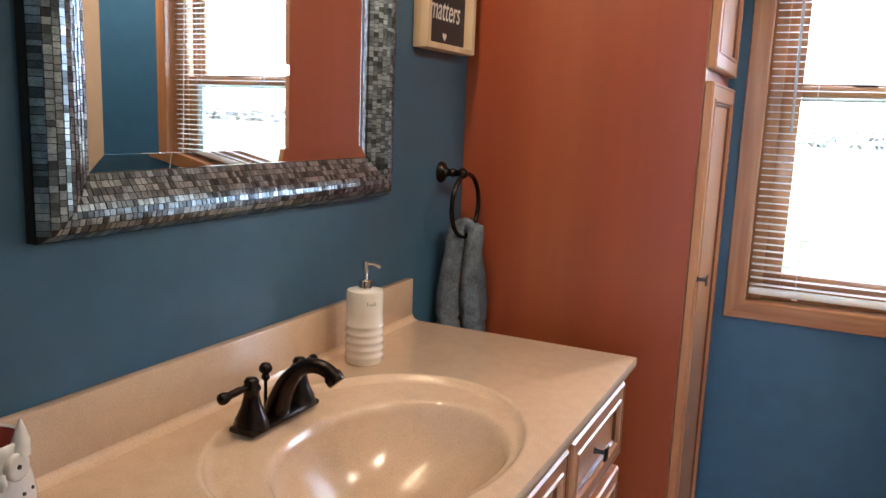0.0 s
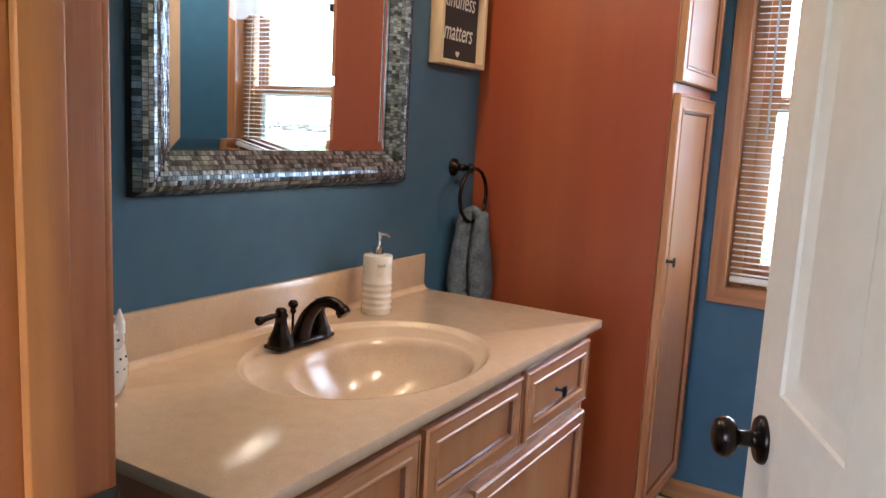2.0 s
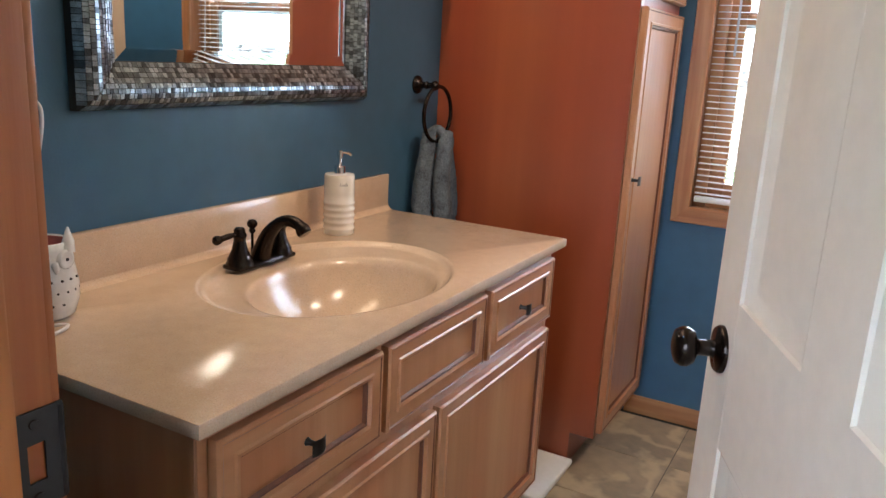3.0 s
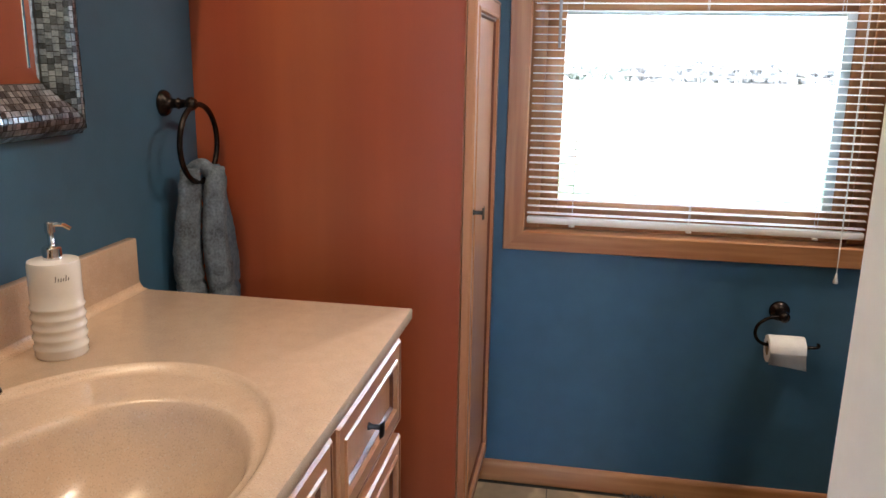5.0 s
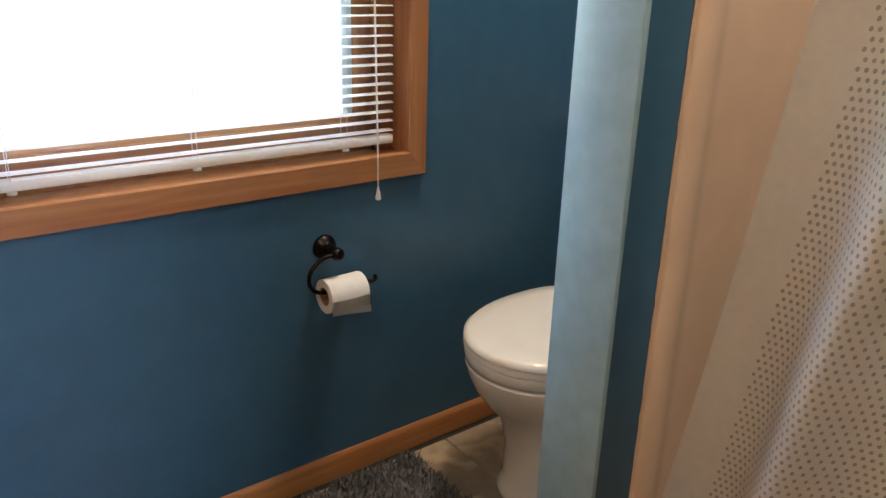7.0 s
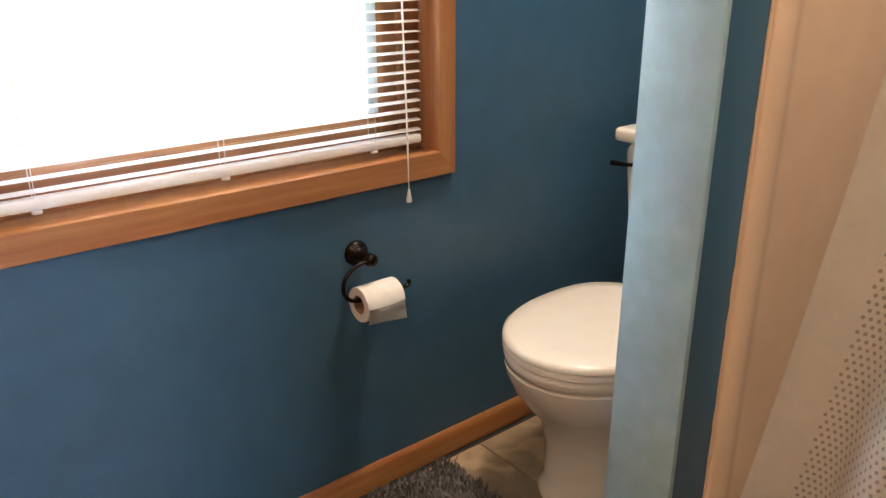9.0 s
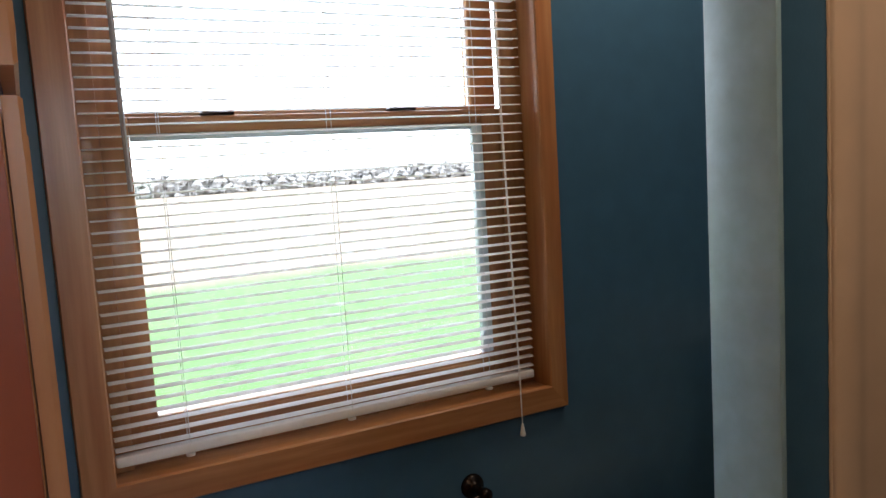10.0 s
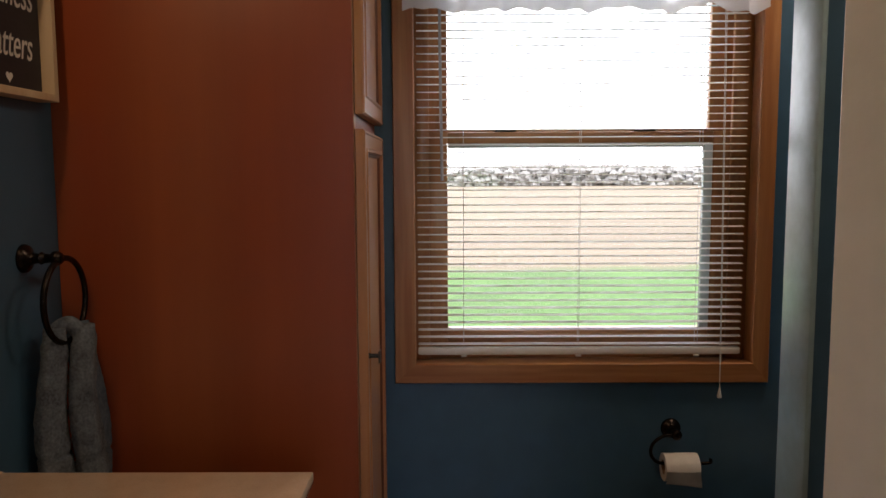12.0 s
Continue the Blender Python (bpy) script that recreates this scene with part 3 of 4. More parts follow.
for x in (-0.035, 0.278, 0.60):
    for dy in (-0.0128, 0.0128):
        part("ladder_cord", tube(bmesh.new(), [(x, BY + dy, 0.80), (x, BY + dy, 1.96)], 0.0007, 5), VINYL, bl)
    part("cord_button", lathe(bmesh.new(), [(0.008, 0), (0.008, 0.004), (0, 0.006)], Matrix.Translation((x, BY - 0.006, 0.781)), 12), VINYL, bl)
part("tilt_wand", tube(bmesh.new(), smooth_path([(-0.098, BY - 0.02, 1.955), (-0.096, BY - 0.021, 1.6), (-0.092, BY - 0.021, 1.262)]), 0.0042, 6), mat("clear_wand", (0.42, 0.44, 0.47), 0.2), bl, "grey clear plastic tilt wand")
for dx in (0, 0.004):
    part("lift_cord", tube(bmesh.new(), [(0.645 + dx, BY - 0.018, 1.955), (0.648 + dx / 2, 2.338, 0.80), (0.649, 2.337, 0.705)], 0.001, 5), VINYL, bl)
part("tassel", lathe(bmesh.new(), [(0, 0), (0.0055, 0.0005), (0.0065, 0.004), (0.0035, 0.02), (0.002, 0.028), (0, 0.029)], Matrix.Translation((0.649, 2.337, 0.678)), 12), VINYL, bl)

# ---- valance ----
va = thing("window_valance", (0.286, 2.31, 1.70), "sheer white cotton valance with a wavy hem", "valance")


def pleat(u):
    """Soft gathers broken by a few sharp folds."""
    return 0.35 * math.sin(u * 33) + 0.2 * math.sin(u * 71 + 1.3) + 0.7 * (abs(math.sin(u * 13 + 0.4)) ** 0.6 - 0.5)


def hem_height(u):
    return 1.684 + 0.013 * abs(math.sin(u * 13 + 0.4)) ** 3 + 0.007 * math.sin(u * 31 + 0.7) + 0.004 * math.sin(u * 83)


bm = bmesh.new()
NX, NZ = 220, 16
grid = []
for iz in range(NZ + 1):
    row = []
    for ix in range(NX + 1):
        u = ix / NX
        x = -0.19 + 0.925 * u
        drop = iz / NZ
        w = pleat(u)
        fold = 0.019 * w * (0.35 + 0.65 * drop)
        hem = hem_height(u)
        row.append(bm.verts.new((x + 0.006 * math.sin(u * 57) * drop, 2.312 - 0.012 * drop + fold, 2.03 - (2.03 - hem) * drop)))
    grid.append(row)
for iz in range(NZ):
    for ix in range(NX):
        bm.faces.new((grid[iz][ix], grid[iz][ix + 1], grid[iz + 1][ix + 1], grid[iz + 1][ix]))
part("cloth", bm, VALANCE, va, smooth=180)
bm = bmesh.new()
g2 = []
for k in (0, 1):
    row = []
    for ix in range(NX + 1):
        u = ix / NX
        x = -0.19 + 0.925 * u
        w = pleat(u)
        hem = hem_height(u)
        row.append(bm.verts.new((x + 0.006 * math.sin(u * 57), 2.312 - 0.012 + 0.019 * w + 0.0016, hem + 0.028 * k)))
    g2.append(row)
for ix in range(NX):
    bm.faces.new((g2[0][ix], g2[0][ix + 1], g2[1][ix + 1], g2[1][ix]))
part("hem", bm, VALANCE, va, smooth=180)
part("rod", tube(bmesh.new(), [(-0.215, 2.335, 2.015), (0.785, 2.335, 2.015)], 0.006, 10), VINYL, va)
for x in (-0.205, 0.775):
    part("bracket", boxed(x - 0.006, x + 0.006, 2.329, 2.345, 2.0, 2.03, 0.001), VINYL, va)

# ---- vanity ----
VX = -0.335
van = thing("vanity_cabinet", (-0.6, 0.945, 0), "glazed maple vanity cabinet with moulded drawers and doors", "vanity cabinet")
bm = boxed(WEST + 0.001, VX, 0.348, 0.366, 0.095, 0.760, 0.001, 1)
box(bm, WEST + 0.001, VX, 1.527, 1.545, 0.095, 0.760, 0.001, 1)
box(bm, VX - 0.018, VX - 0.0003, 0.3665, 1.5265, 0.095, 0.7595)
box(bm, WEST + 0.001, VX - 0.0185, 0.3665, 1.5265, 0.095, 0.113)
box(bm, WEST + 0.001, VX - 0.065, 0.36, 1.533, 0.0, 0.0945)
part("body", bm, MAPLE_V, van)
part("corner_stile", boxed(VX + 0.0005, VX + 0.004, 0.348, 0.364, 0.095, 0.7595, 0.001, 1), MAPLE_V, van)
front = lambda u, v, h: Vector((VX + 0.0005 + h, u, v))


def tee_pull(parent, x, y, z, along=(0, 1, 0)):
    """A black square plate on a short post."""
    p = part("knob", tube(bmesh.new(), [(x, y, z), (x + 0.006, y, z), (x + 0.022, y, z)], [0.007, 0.0045, 0.0045], 10), BLACK, parent, "black square cabinet knob")
    bm = bmesh.new()
    for i in range(5):
        t = -1 + i / 2
        for s in (-1, 1):
            bm.verts.new((x + 0.026 - 0.004 * t * t, y + 0.016 * t, z + 0.013 * s))
    bm.verts.ensure_lookup_table()
    for i in range(4):
        bm.faces.new([bm.verts[j] for j in (2 * i, 2 * i + 2, 2 * i + 3, 2 * i + 1)])
    bmesh.ops.solidify(bm, geom=bm.faces[:], thickness=0.004)
    part("plate", bm, BLACK, p, smooth=30)


for y0, y1, knob in ((0.369, 0.743, True), (0.762, 1.137, False), (1.160, 1.523, True)):
    dr = fluted_front("drawer_front", van, front, y0, y1, 0.583, 0.741, MAPLE_H)
    if knob:
        tee_pull(dr, VX + 0.0095, (y0 + y1) / 2, 0.657)
for y0, y1, ky in ((0.369, 0.940, 0.905), (0.955, 1.523, 0.990)):
    dr = fluted_front("door", van, front, y0, y1, 0.115, 0.555, MAPLE_V)
    tee_pull(dr, VX + 0.018, ky, 0.335)

# ---- vanity top with basin ----
CX0, CX1, CY0, CY1, CZ = WEST + 0.0005, -0.305, 0.328, 1.565, 0.785
vt = thing("bathroom_sink", (-0.6, 0.945, 0.761), "beige speckled cultured granite vanity top with oval basin", "sink")
BC, BA = Vector((-0.518, 0.915)), (0.160, 0.215)
RC, RA = Vector((-0.565, 0.935)), (0.222, 0.290)
angles = sorted([2 * math.pi * i / 120 for i in range(120)] + [math.atan2(cy - RC.y, cx - RC.x) % (2 * math.pi) for cx in (CX0, CX1) for cy in (CY0, CY1)])


def ell(c, a, s, t):
    return Vector((c.x + a[0] * s * math.cos(t), c.y + a[1] * s * math.sin(t)))


def rect(t, grow):
    d = Vector((math.cos(t), math.sin(t)))
    k = []
    if abs(d.x) > 1e-9:
        k.append(((CX1 if d.x > 0 else CX0) - RC.x) / d.x)
    if abs(d.y) > 1e-9:
        k.append(((CY1 if d.y > 0 else CY0) - RC.y) / d.y)
    p = RC + d * min(k)
    return Vector((min(max(p.x, CX0 - grow), CX1 + grow), min(max(p.y, CY0 - grow), CY1 + grow)))


bm = bmesh.new()
loops = []
for s in (0.10, 0.16, 0.3, 0.45, 0.6, 0.72, 0.82, 0.89, 0.94, 0.975, 1.0):
    z = CZ - 0.012 - 0.128 * (1 - s ** 2.8) ** 0.8
    loops.append([(*ell(BC + Vector((-0.02, 0)) * (1 - s), BA, s, t), z) for t in angles])
for s, dz in ((1.03, -0.0085), (1.07, -0.0075)):
    loops.append([(*ell(BC, BA, s, t), CZ + dz) for t in angles])
for s, dz in ((0.93, -0.0085), (0.965, -0.0075), (0.985, -0.002), (1.0, 0.0018), (1.02, 0.0022), (1.04, 0.0)):
    loops.append([(*ell(RC, RA, s, t), CZ + dz) for t in angles])
for gshift, dz in ((-0.005, 0.0), (-0.001, -0.0012), (0, -0.004), (0, -0.020), (-0.004, -0.0236)):
    loops.append([(*rect(t, gshift), CZ + dz) for t in angles])
vl = [[bm.verts.new(p) for p in lp] for lp in loops]
for a, b in zip(vl, vl[1:]):
    for i in range(len(angles)):
        j = (i + 1) % len(angles)
        bm.faces.new((a[i], a[j], b[j], b[i]))
bm.faces.new(vl[0])
part("basin_top", bm, COUNTER, vt, smooth=50)
bm = boxed(CX0, WEST + 0.020, CY0, CY1, CZ - 0.001, CZ + 0.100, 0.003)
n0 = 8
pr = [(WEST + 0.0195 + 0.016 * (1 - math.sin(math.pi / 2 * i / n0)), CZ + 0.016 * (1 - math.cos(math.pi / 2 * i / n0))) for i in range(n0 + 1)]
ca, cb = [[bm.verts.new((x, y, z)) for x, z in pr] for y in (CY0, CY1)]
for i in range(n0):
    bm.faces.new((ca[i], ca[i + 1], cb[i + 1], cb[i]))
part("backsplash", bm, COUNTER, vt, smooth=30)
dz = CZ - 0.139
bm = lathe(bmesh.new(), [(0.026, 0), (0.026, 0.002), (0.020, 0.004), (0.019, 0.002), (0.0, 0.002)], Matrix.Translation((-0.538, 0.915, dz)), 24)
lathe(bm, [(0.0165, 0.003), (0.017, 0.007), (0.013, 0.010), (0, 0.011)], Matrix.Translation((-0.538, 0.915, dz)), 24)
part("drain", bm, BRONZE, vt, "bronze pop-up drain")

# ---- faucet ----
FX, FY = -0.738, 0.915
fa = thing("faucet", (FX, FY, CZ), "oil-rubbed bronze two-handle faucet with arched spout", "faucet")
FZ = CZ - 0.003
bm = boxed(FX - 0.024, FX + 0.024, FY - 0.086, FY + 0.086, FZ, FZ + 0.010, 0.004)
part("base_plate", bm, BRONZE, fa)
for s in (-1, 1):
    hy = FY + 0.060 * s
    h = part("handle", lathe(bmesh.new(), [(0.027, 0.004), (0.0275, 0.012), (0.025, 0.016), (0.0255, 0.020), (0.022, 0.026), (0.016, 0.04), (0.0125, 0.055), (0.012, 0.062), (0.0145, 0.066), (0.0145, 0.070), (0.011, 0.075), (0.012, 0.079), (0.0085, 0.084), (0, 0.085)], Matrix.Translation((FX, hy, FZ)), 24), BRONZE, fa, smooth=60)
    part("lever", tube(bmesh.new(), smooth_path([(FX, hy, FZ + 0.071), (FX - 0.004, hy + 0.022 * s, FZ + 0.070), (FX - 0.009, hy + 0.046 * s, FZ + 0.066), (FX - 0.012, hy + 0.060 * s, FZ + 0.064)], 4), [0.005] * 4 + [0.006] * 4 + [0.0085, 0.0095, 0.0095, 0.008, 0.003], 12), BRONZE, h)
part("spout", tube(bmesh.new(), smooth_path([(FX, FY, FZ + 0.006), (FX + 0.006, FY, FZ + 0.030), (FX + 0.020, FY + 0.002, FZ + 0.062), (FX + 0.042, FY + 0.005, FZ + 0.087), (FX + 0.068, FY + 0.008, FZ + 0.097), (FX + 0.092, FY + 0.011, FZ + 0.091), (FX + 0.108, FY + 0.012, FZ + 0.075)], 5), [0.0225 - 0.0105 * min(1, i / 15) + (0.003 if i > 26 else 0) - (0.0015 if i == 30 else 0) for i in range(31)], 18), BRONZE, fa, smooth=60)
part("lift_rod", lathe(bmesh.new(), [(0.003, 0), (0.003, 0.05), (0.007, 0.054), (0.007, 0.058), (0.005, 0.061), (0.0105, 0.067), (0.011, 0.073), (0.007, 0.079), (0, 0.08)], Matrix.Translation((FX - 0.022, FY, FZ + 0.008)), 16), BRONZE, fa, smooth=60)

# ---- soap dispenser ----
SX, SY = -0.772, 1.231
so = thing("soap_dispenser", (SX, SY, CZ), "white ribbed ceramic soap dispenser with chrome pump", "soap dispenser")
prof = [(0, 0), (0.036, 0), (0.0375, 0.003)]
for i in range(5):
    z = 0.014 + i * 0.0155
    prof += [(0.0365, z - 0.004), (0.0385, z - 0.001), (0.0385, z + 0.002), (0.0365, z + 0.005)]
prof += [(0.0365, 0.10), (0.0365, 0.140), (0.0350, 0.1445), (0.012, 0.1465), (0, 0.1465)]
body = part("bottle", lathe(bmesh.new(), prof, Matrix.Translation((SX, SY, CZ)), 40), CERAMIC, so, smooth=50)
for i in range(6):
    a = radians(-52 + i * 5.5)
    hgt = (0.004, 0.0022, 0.0026, 0.0022, 0.0045, 0.002)[i]
    c = Vector((SX + 0.0367 * math.cos(a), SY + 0.0367 * math.sin(a), CZ + 0.122 + (0.0015 if i in (0, 4) else 0)))
    part("letter_stroke", tube(bmesh.new(), [c - Vector((0, 0, hgt)), c + Vector((0.0004, 0.001, hgt))], 0.0006, 5), BLACK, body)
pm = part("pump", lathe(bmesh.new(), [(0.0135, 0.146), (0.0135, 0.163), (0.011, 0.165), (0.006, 0.166), (0.0045, 0.168), (0.0045, 0.185), (0.007, 0.186), (0.007, 0.200), (0.004, 0.202), (0, 0.202)], Matrix.Translation((SX, SY, CZ)), 20), CHROME, so, "chrome pump head")
part("nozzle", tube(bmesh.new(), smooth_path([(SX - 0.004, SY - 0.002, CZ + 0.196), (SX + 0.015, SY + 0.006, CZ + 0.197), (SX + 0.026, SY + 0.011, CZ + 0.190)], 4), 0.0032, 8), CHROME, pm)

# ---- owl cup ----
OX, OY = -0.775, 0.458
ow = thing("owl_cup", (OX, OY, CZ), "white glazed owl-shaped ceramic cup with pink inside", "cup")
OM = Matrix.Translation((OX, OY, CZ))
part("cup", lathe(bmesh.new(), [(0, 0), (0.038, 0), (0.045, 0.006), (0.052, 0.03), (0.0525, 0.055), (0.048, 0.08), (0.045, 0.095), (0.0455, 0.112), (0.044, 0.122), (0.041, 0.1235), (0.0385, 0.121)], OM, 40), OWLWHITE, ow, smooth=60)
part("lining", lathe(bmesh.new(), [(0.0386, 0.1212), (0.0395, 0.10), (0.04, 0.02), (0, 0.015)], OM, 40), PINK, ow, "pink glazed inside")
face = radians(-12)


def on_cup(ang, z, r):
    return Vector((OX + r * math.cos(face + ang), OY + r * math.sin(face + ang), CZ + z))


for s in (-1, 1):
    e = on_cup(0.42 * s, 0.098, 0.046)
    m = Matrix.Translation(e) @ Vector((math.cos(face + 0.42 * s), math.sin(face + 0.42 * s), 0)).to_track_quat("Z", "Y").to_matrix().to_4x4()
    eye = part("eye", lathe(bmesh.new(), [(0.0155, -0.003), (0.0155, 0.003), (0.013, 0.0045), (0.010, 0.003), (0.0, 0.0035)], m, 24), OWLWHITE, ow, smooth=60)
    part("pupil", lathe(bmesh.new(), [(0.0028, 0.003), (0.0026, 0.0048), (0, 0.0052)], m, 12), BLACK, eye)
    tip = on_cup(0.75 * s, 0.146, 0.043)
    part("ear", tube(bmesh.new(), [on_cup(0.62 * s, 0.108, 0.043), on_cup(0.70 * s, 0.125, 0.044), tip], [0.012, 0.009, 0.0015], 10), OWLWHITE, ow, smooth=60)
part("beak", tube(bmesh.new(), [on_cup(0, 0.094, 0.046), on_cup(0, 0.085, 0.052), on_cup(0, 0.078, 0.050)], [0.006, 0.005, 0.001], 8), OWLWHITE, ow, smooth=60)
for k in range(16):
    a, z = -0.8 + 0.32 * (k % 6) + 0.16 * (k // 6 % 2), 0.066 - 0.019 * (k // 6)
    c = on_cup(a, z, 0.0505)
    part("dot", lathe(bmesh.new(), [(0.0022, 0), (0.002, 0.0022), (0, 0.0028)], Matrix.Translation(c) @ Vector((math.cos(face + a), math.sin(face + a), 0)).to_track_quat("Z", "Y").to_matrix().to_4x4(), 8), BLACK, ow)

# ---- wall outlet with cable ----
ou = thing("wall_outlet", (WEST, 0.487, 1.03), "ivory outlet in a black cover plate", "outlet")
part("plate", boxed(WEST, WEST + 0.006, 0.443, 0.531, 1.030, 1.160, 0.003), BLACK, ou)
rc = part("receptacle", boxed(WEST + 0.0055, WEST + 0.0085, 0.470, 0.504, 1.060, 1.130, 0.001), IVORY, ou, "ivory receptacle with test buttons")
for yy in (0.480, 0.493):
    part("slot", boxed(WEST + 0.0082, WEST + 0.0089, yy, yy + 0.0025, 1.069, 1.079), BLACK, rc)
part("ground_hole", lathe(bmesh.new(), [(0.0026, 0), (0.0026, 0.0006), (0, 0.0006)], Matrix.Translation((WEST + 0.0084, 0.4878, 1.0635)) @ pose(0, 0, 0, 0, 90, 0), 10), BLACK, rc)
for z in (1.092, 1.098):
    part("button", boxed(WEST + 0.0083, WEST + 0.0098, 0.474, 0.500, z - 0.0022, z + 0.0022, 0.0005, 1), IVORY, rc)
for z in (1.040, 1.150):
    part("screw", lathe(bmesh.new(), [(0.0035, 0), (0.003, 0.001), (0, 0.0013)], Matrix.Translation((WEST + 0.006, 0.487, z)) @ pose(0, 0, 0, 0, 90, 0), 10), SCREW, ou)
ou.location.z += 0.010
ca = thing("charging_cable", (WEST + 0.02, 0.49, 1.1), "white charging cable plugged into the outlet", "cable")
part("plug", boxed(WEST + 0.0087, WEST + 0.030, 0.474, 0.499, 1.106, 1.130, 0.004), CABLE, ca)
part("cord", tube(bmesh.new(), smooth_path([(WEST + 0.028, 0.488, 1.118), (WEST + 0.040, 0.505, 1.112), (WEST + 0.036, 0.512, 1.08), (WEST + 0.02, 0.512, 1.02), (WEST + 0.02, 0.508, 0.965), (WEST + 0.024, 0.47, 0.93), (WEST + 0.028, 0.42, 0.87), (WEST + 0.04, 0.385, 0.80), (WEST + 0.07, 0.375, CZ + 0.003), (WEST + 0.13, 0.37, CZ + 0.003), (WEST + 0.18, 0.40, CZ + 0.003), (WEST + 0.17, 0.44, CZ + 0.006), (WEST + 0.14, 0.41, CZ + 0.004)], 8), 0.0028, 8), CABLE, ca)

# ---- hanging sprig on the wall ----
spg = thing("leaf_sprig", (WEST + 0.01, 0.42, 1.29), "small green leafy sprig hanging on the blue wall", "plant")
stem = smooth_path([(WEST + 0.004, 0.36, 1.56), (WEST + 0.012, 0.405, 1.47), (WEST + 0.014, 0.42, 1.38), (WEST + 0.012, 0.43, 1.29)], 6)
part("stem", tube(bmesh.new(), stem, 0.0016, 6), LEAF, spg)
bm = bmesh.new()
for y, z in ((0, 0),):
    o = [(0, 0, 0), (0.012, 0.006, 0.001), (0.024, 0.004, 0.002), (0.032, 0, 0.0), (0.024, -0.004, 0.002), (0.012, -0.006, 0.001)]
    vs = [bm.verts.new(p) for p in o]
    mid = bm.verts.new((0.017, 0, -0.002))
    for i in range(6):
        bm.faces.new((vs[i], vs[(i + 1) % 6], mid))
leaf_mesh = finish("leaf", bm, LEAF, 180)
for k in range(40):
    p = stem[random.randrange(len(stem))]
    lf = new("leaf", leaf_mesh)
    lf.parent = spg
    lf.matrix_basis = Matrix.Translation(p - ORG[spg.name] + Vector((0.006, random.uniform(0, 0.03), random.uniform(-0.01, 0.01)))) @ pose(0, 0, 0, random.uniform(-50, 50), random.uniform(-50, 50), random.uniform(20, 140)) @ Matrix.Scale(random.uniform(0.6, 1.1), 4)

# ---- mirror ----
MY0, MY1, MZ0, MZ1 = 0.588, 1.434, 1.095, 2.03
mi = thing("wall_mirror", (WEST, 1.0, MZ0), "wall mirror in a wide silver-grey mosaic tile frame", "mirror")
PROF = [(0.000, 0.018), (0.010, 0.033), (0.0195, 0.0385), (0.029, 0.0405), (0.038, 0.0395), (0.047, 0.0360), (0.056, 0.0310), (0.065, 0.0255), (0.074, 0.0200), (0.083, 0.0155)]
bm = bmesh.new()
place = lambda u, v, h: Vector((WEST + h, u, v))
rings_panel(bm, place, MY0, MY1, MZ0, MZ1, [(0.0, 0.0005), (0.0, 0.0185)] + [(d, h - 0.0015) for d, h in PROF] + [(0.085, 0.012)], cap=False)
part("frame", bm, GROUT, mi, "black back frame", smooth=None)
gl = boxed(WEST + 0.005, WEST + 0.013, MY0 + 0.0835, MY1 - 0.0835, MZ0 + 0.0835, MZ1 - 0.0835)
part("mirror_glass", gl, MIRROR, mi, "clear mirror glass", smooth=None)
bm = rings_panel(bmesh.new(), place, MY0 + 0.0845, MY1 - 0.0845, MZ0 + 0.0845, MZ1 - 0.0845, [(0, 0.0132), (0.0225, 0.0155), (0.0228, 0.0134)], cap=False)
part("bevelled_edge", bm, MIRROR, mi, smooth=None)
sides = [((MY0, MZ0), (1, 0), (0, 1), MY1 - MY0), ((MY1, MZ0), (0, 1), (-1, 0), MZ1 - MZ0), ((MY1, MZ1), (-1, 0), (0, -1), MY1 - MY0), ((MY0, MZ1), (0, -1), (1, 0), MZ1 - MZ0)]
rest = bmesh.new()
picked = 0
jobs = []
for si, (o, al, inw, ln) in enumerate(sides):
    for r in range(9):
        (d0, h0), (d1, h1) = PROF[r], PROF[r + 1]
        s = d0 + random.uniform(0, 0.006)
        while s < ln - d0 - 0.004:
            w = random.choice((0.0075, 0.0085, 0.0095, 0.0105, 0.0125))
            e = min(s + w, ln - d0)
            jobs.append((si, r, o, al, inw, ln, d0, h0, d1, h1, s, e))
            s = e


def tile(bm, o, al, inw, ln, d0, h0, d1, h1, s, e, up):
    g = 0.0006
    pts = []
    for d, h, sg in ((d0 + g, h0, 1), (d1 - g, h1, -1)):
        a, b = max(s + g, d), min(e - g, ln - d)
        if b - a < 0.001:
            return
        pts.append(((a, d, h), (b, d, h)))
    q = [pts[0][0], pts[0][1], pts[1][1], pts[1][0]]
    w = lambda p, k: Vector((WEST + p[2] + k, o[0] + al[0] * p[0] + inw[0] * p[1], o[1] + al[1] * p[0] + inw[1] * p[1]))
    lo, hi = [bm.verts.new(w(p, -0.0012)) for p in q], [bm.verts.new(w(p, up)) for p in q]
    bm.faces.new(hi)
    for i in range(4):
        bm.faces.new((lo[i], lo[(i + 1) % 4], hi[(i + 1) % 4], hi[i]))


for job in jobs:
    si, r, args = job[0], job[1], job[2:]
    up = random.uniform(0.0, 0.0009)
    if si == 0 and 2 <= r <= 5 and picked < 300:
        bm = bmesh.new()
        tile(bm, *args, up)
        if len(bm.faces):
            part("mosaic_tile", bm, MOSAIC, mi, smooth=None)
            picked += 1
        else:
            bm.free()
    else:
        tile(rest, *args, up)
tagged(part("mosaic_field", rest, MOSAIC_J, mi, smooth=None), kind="stuff")

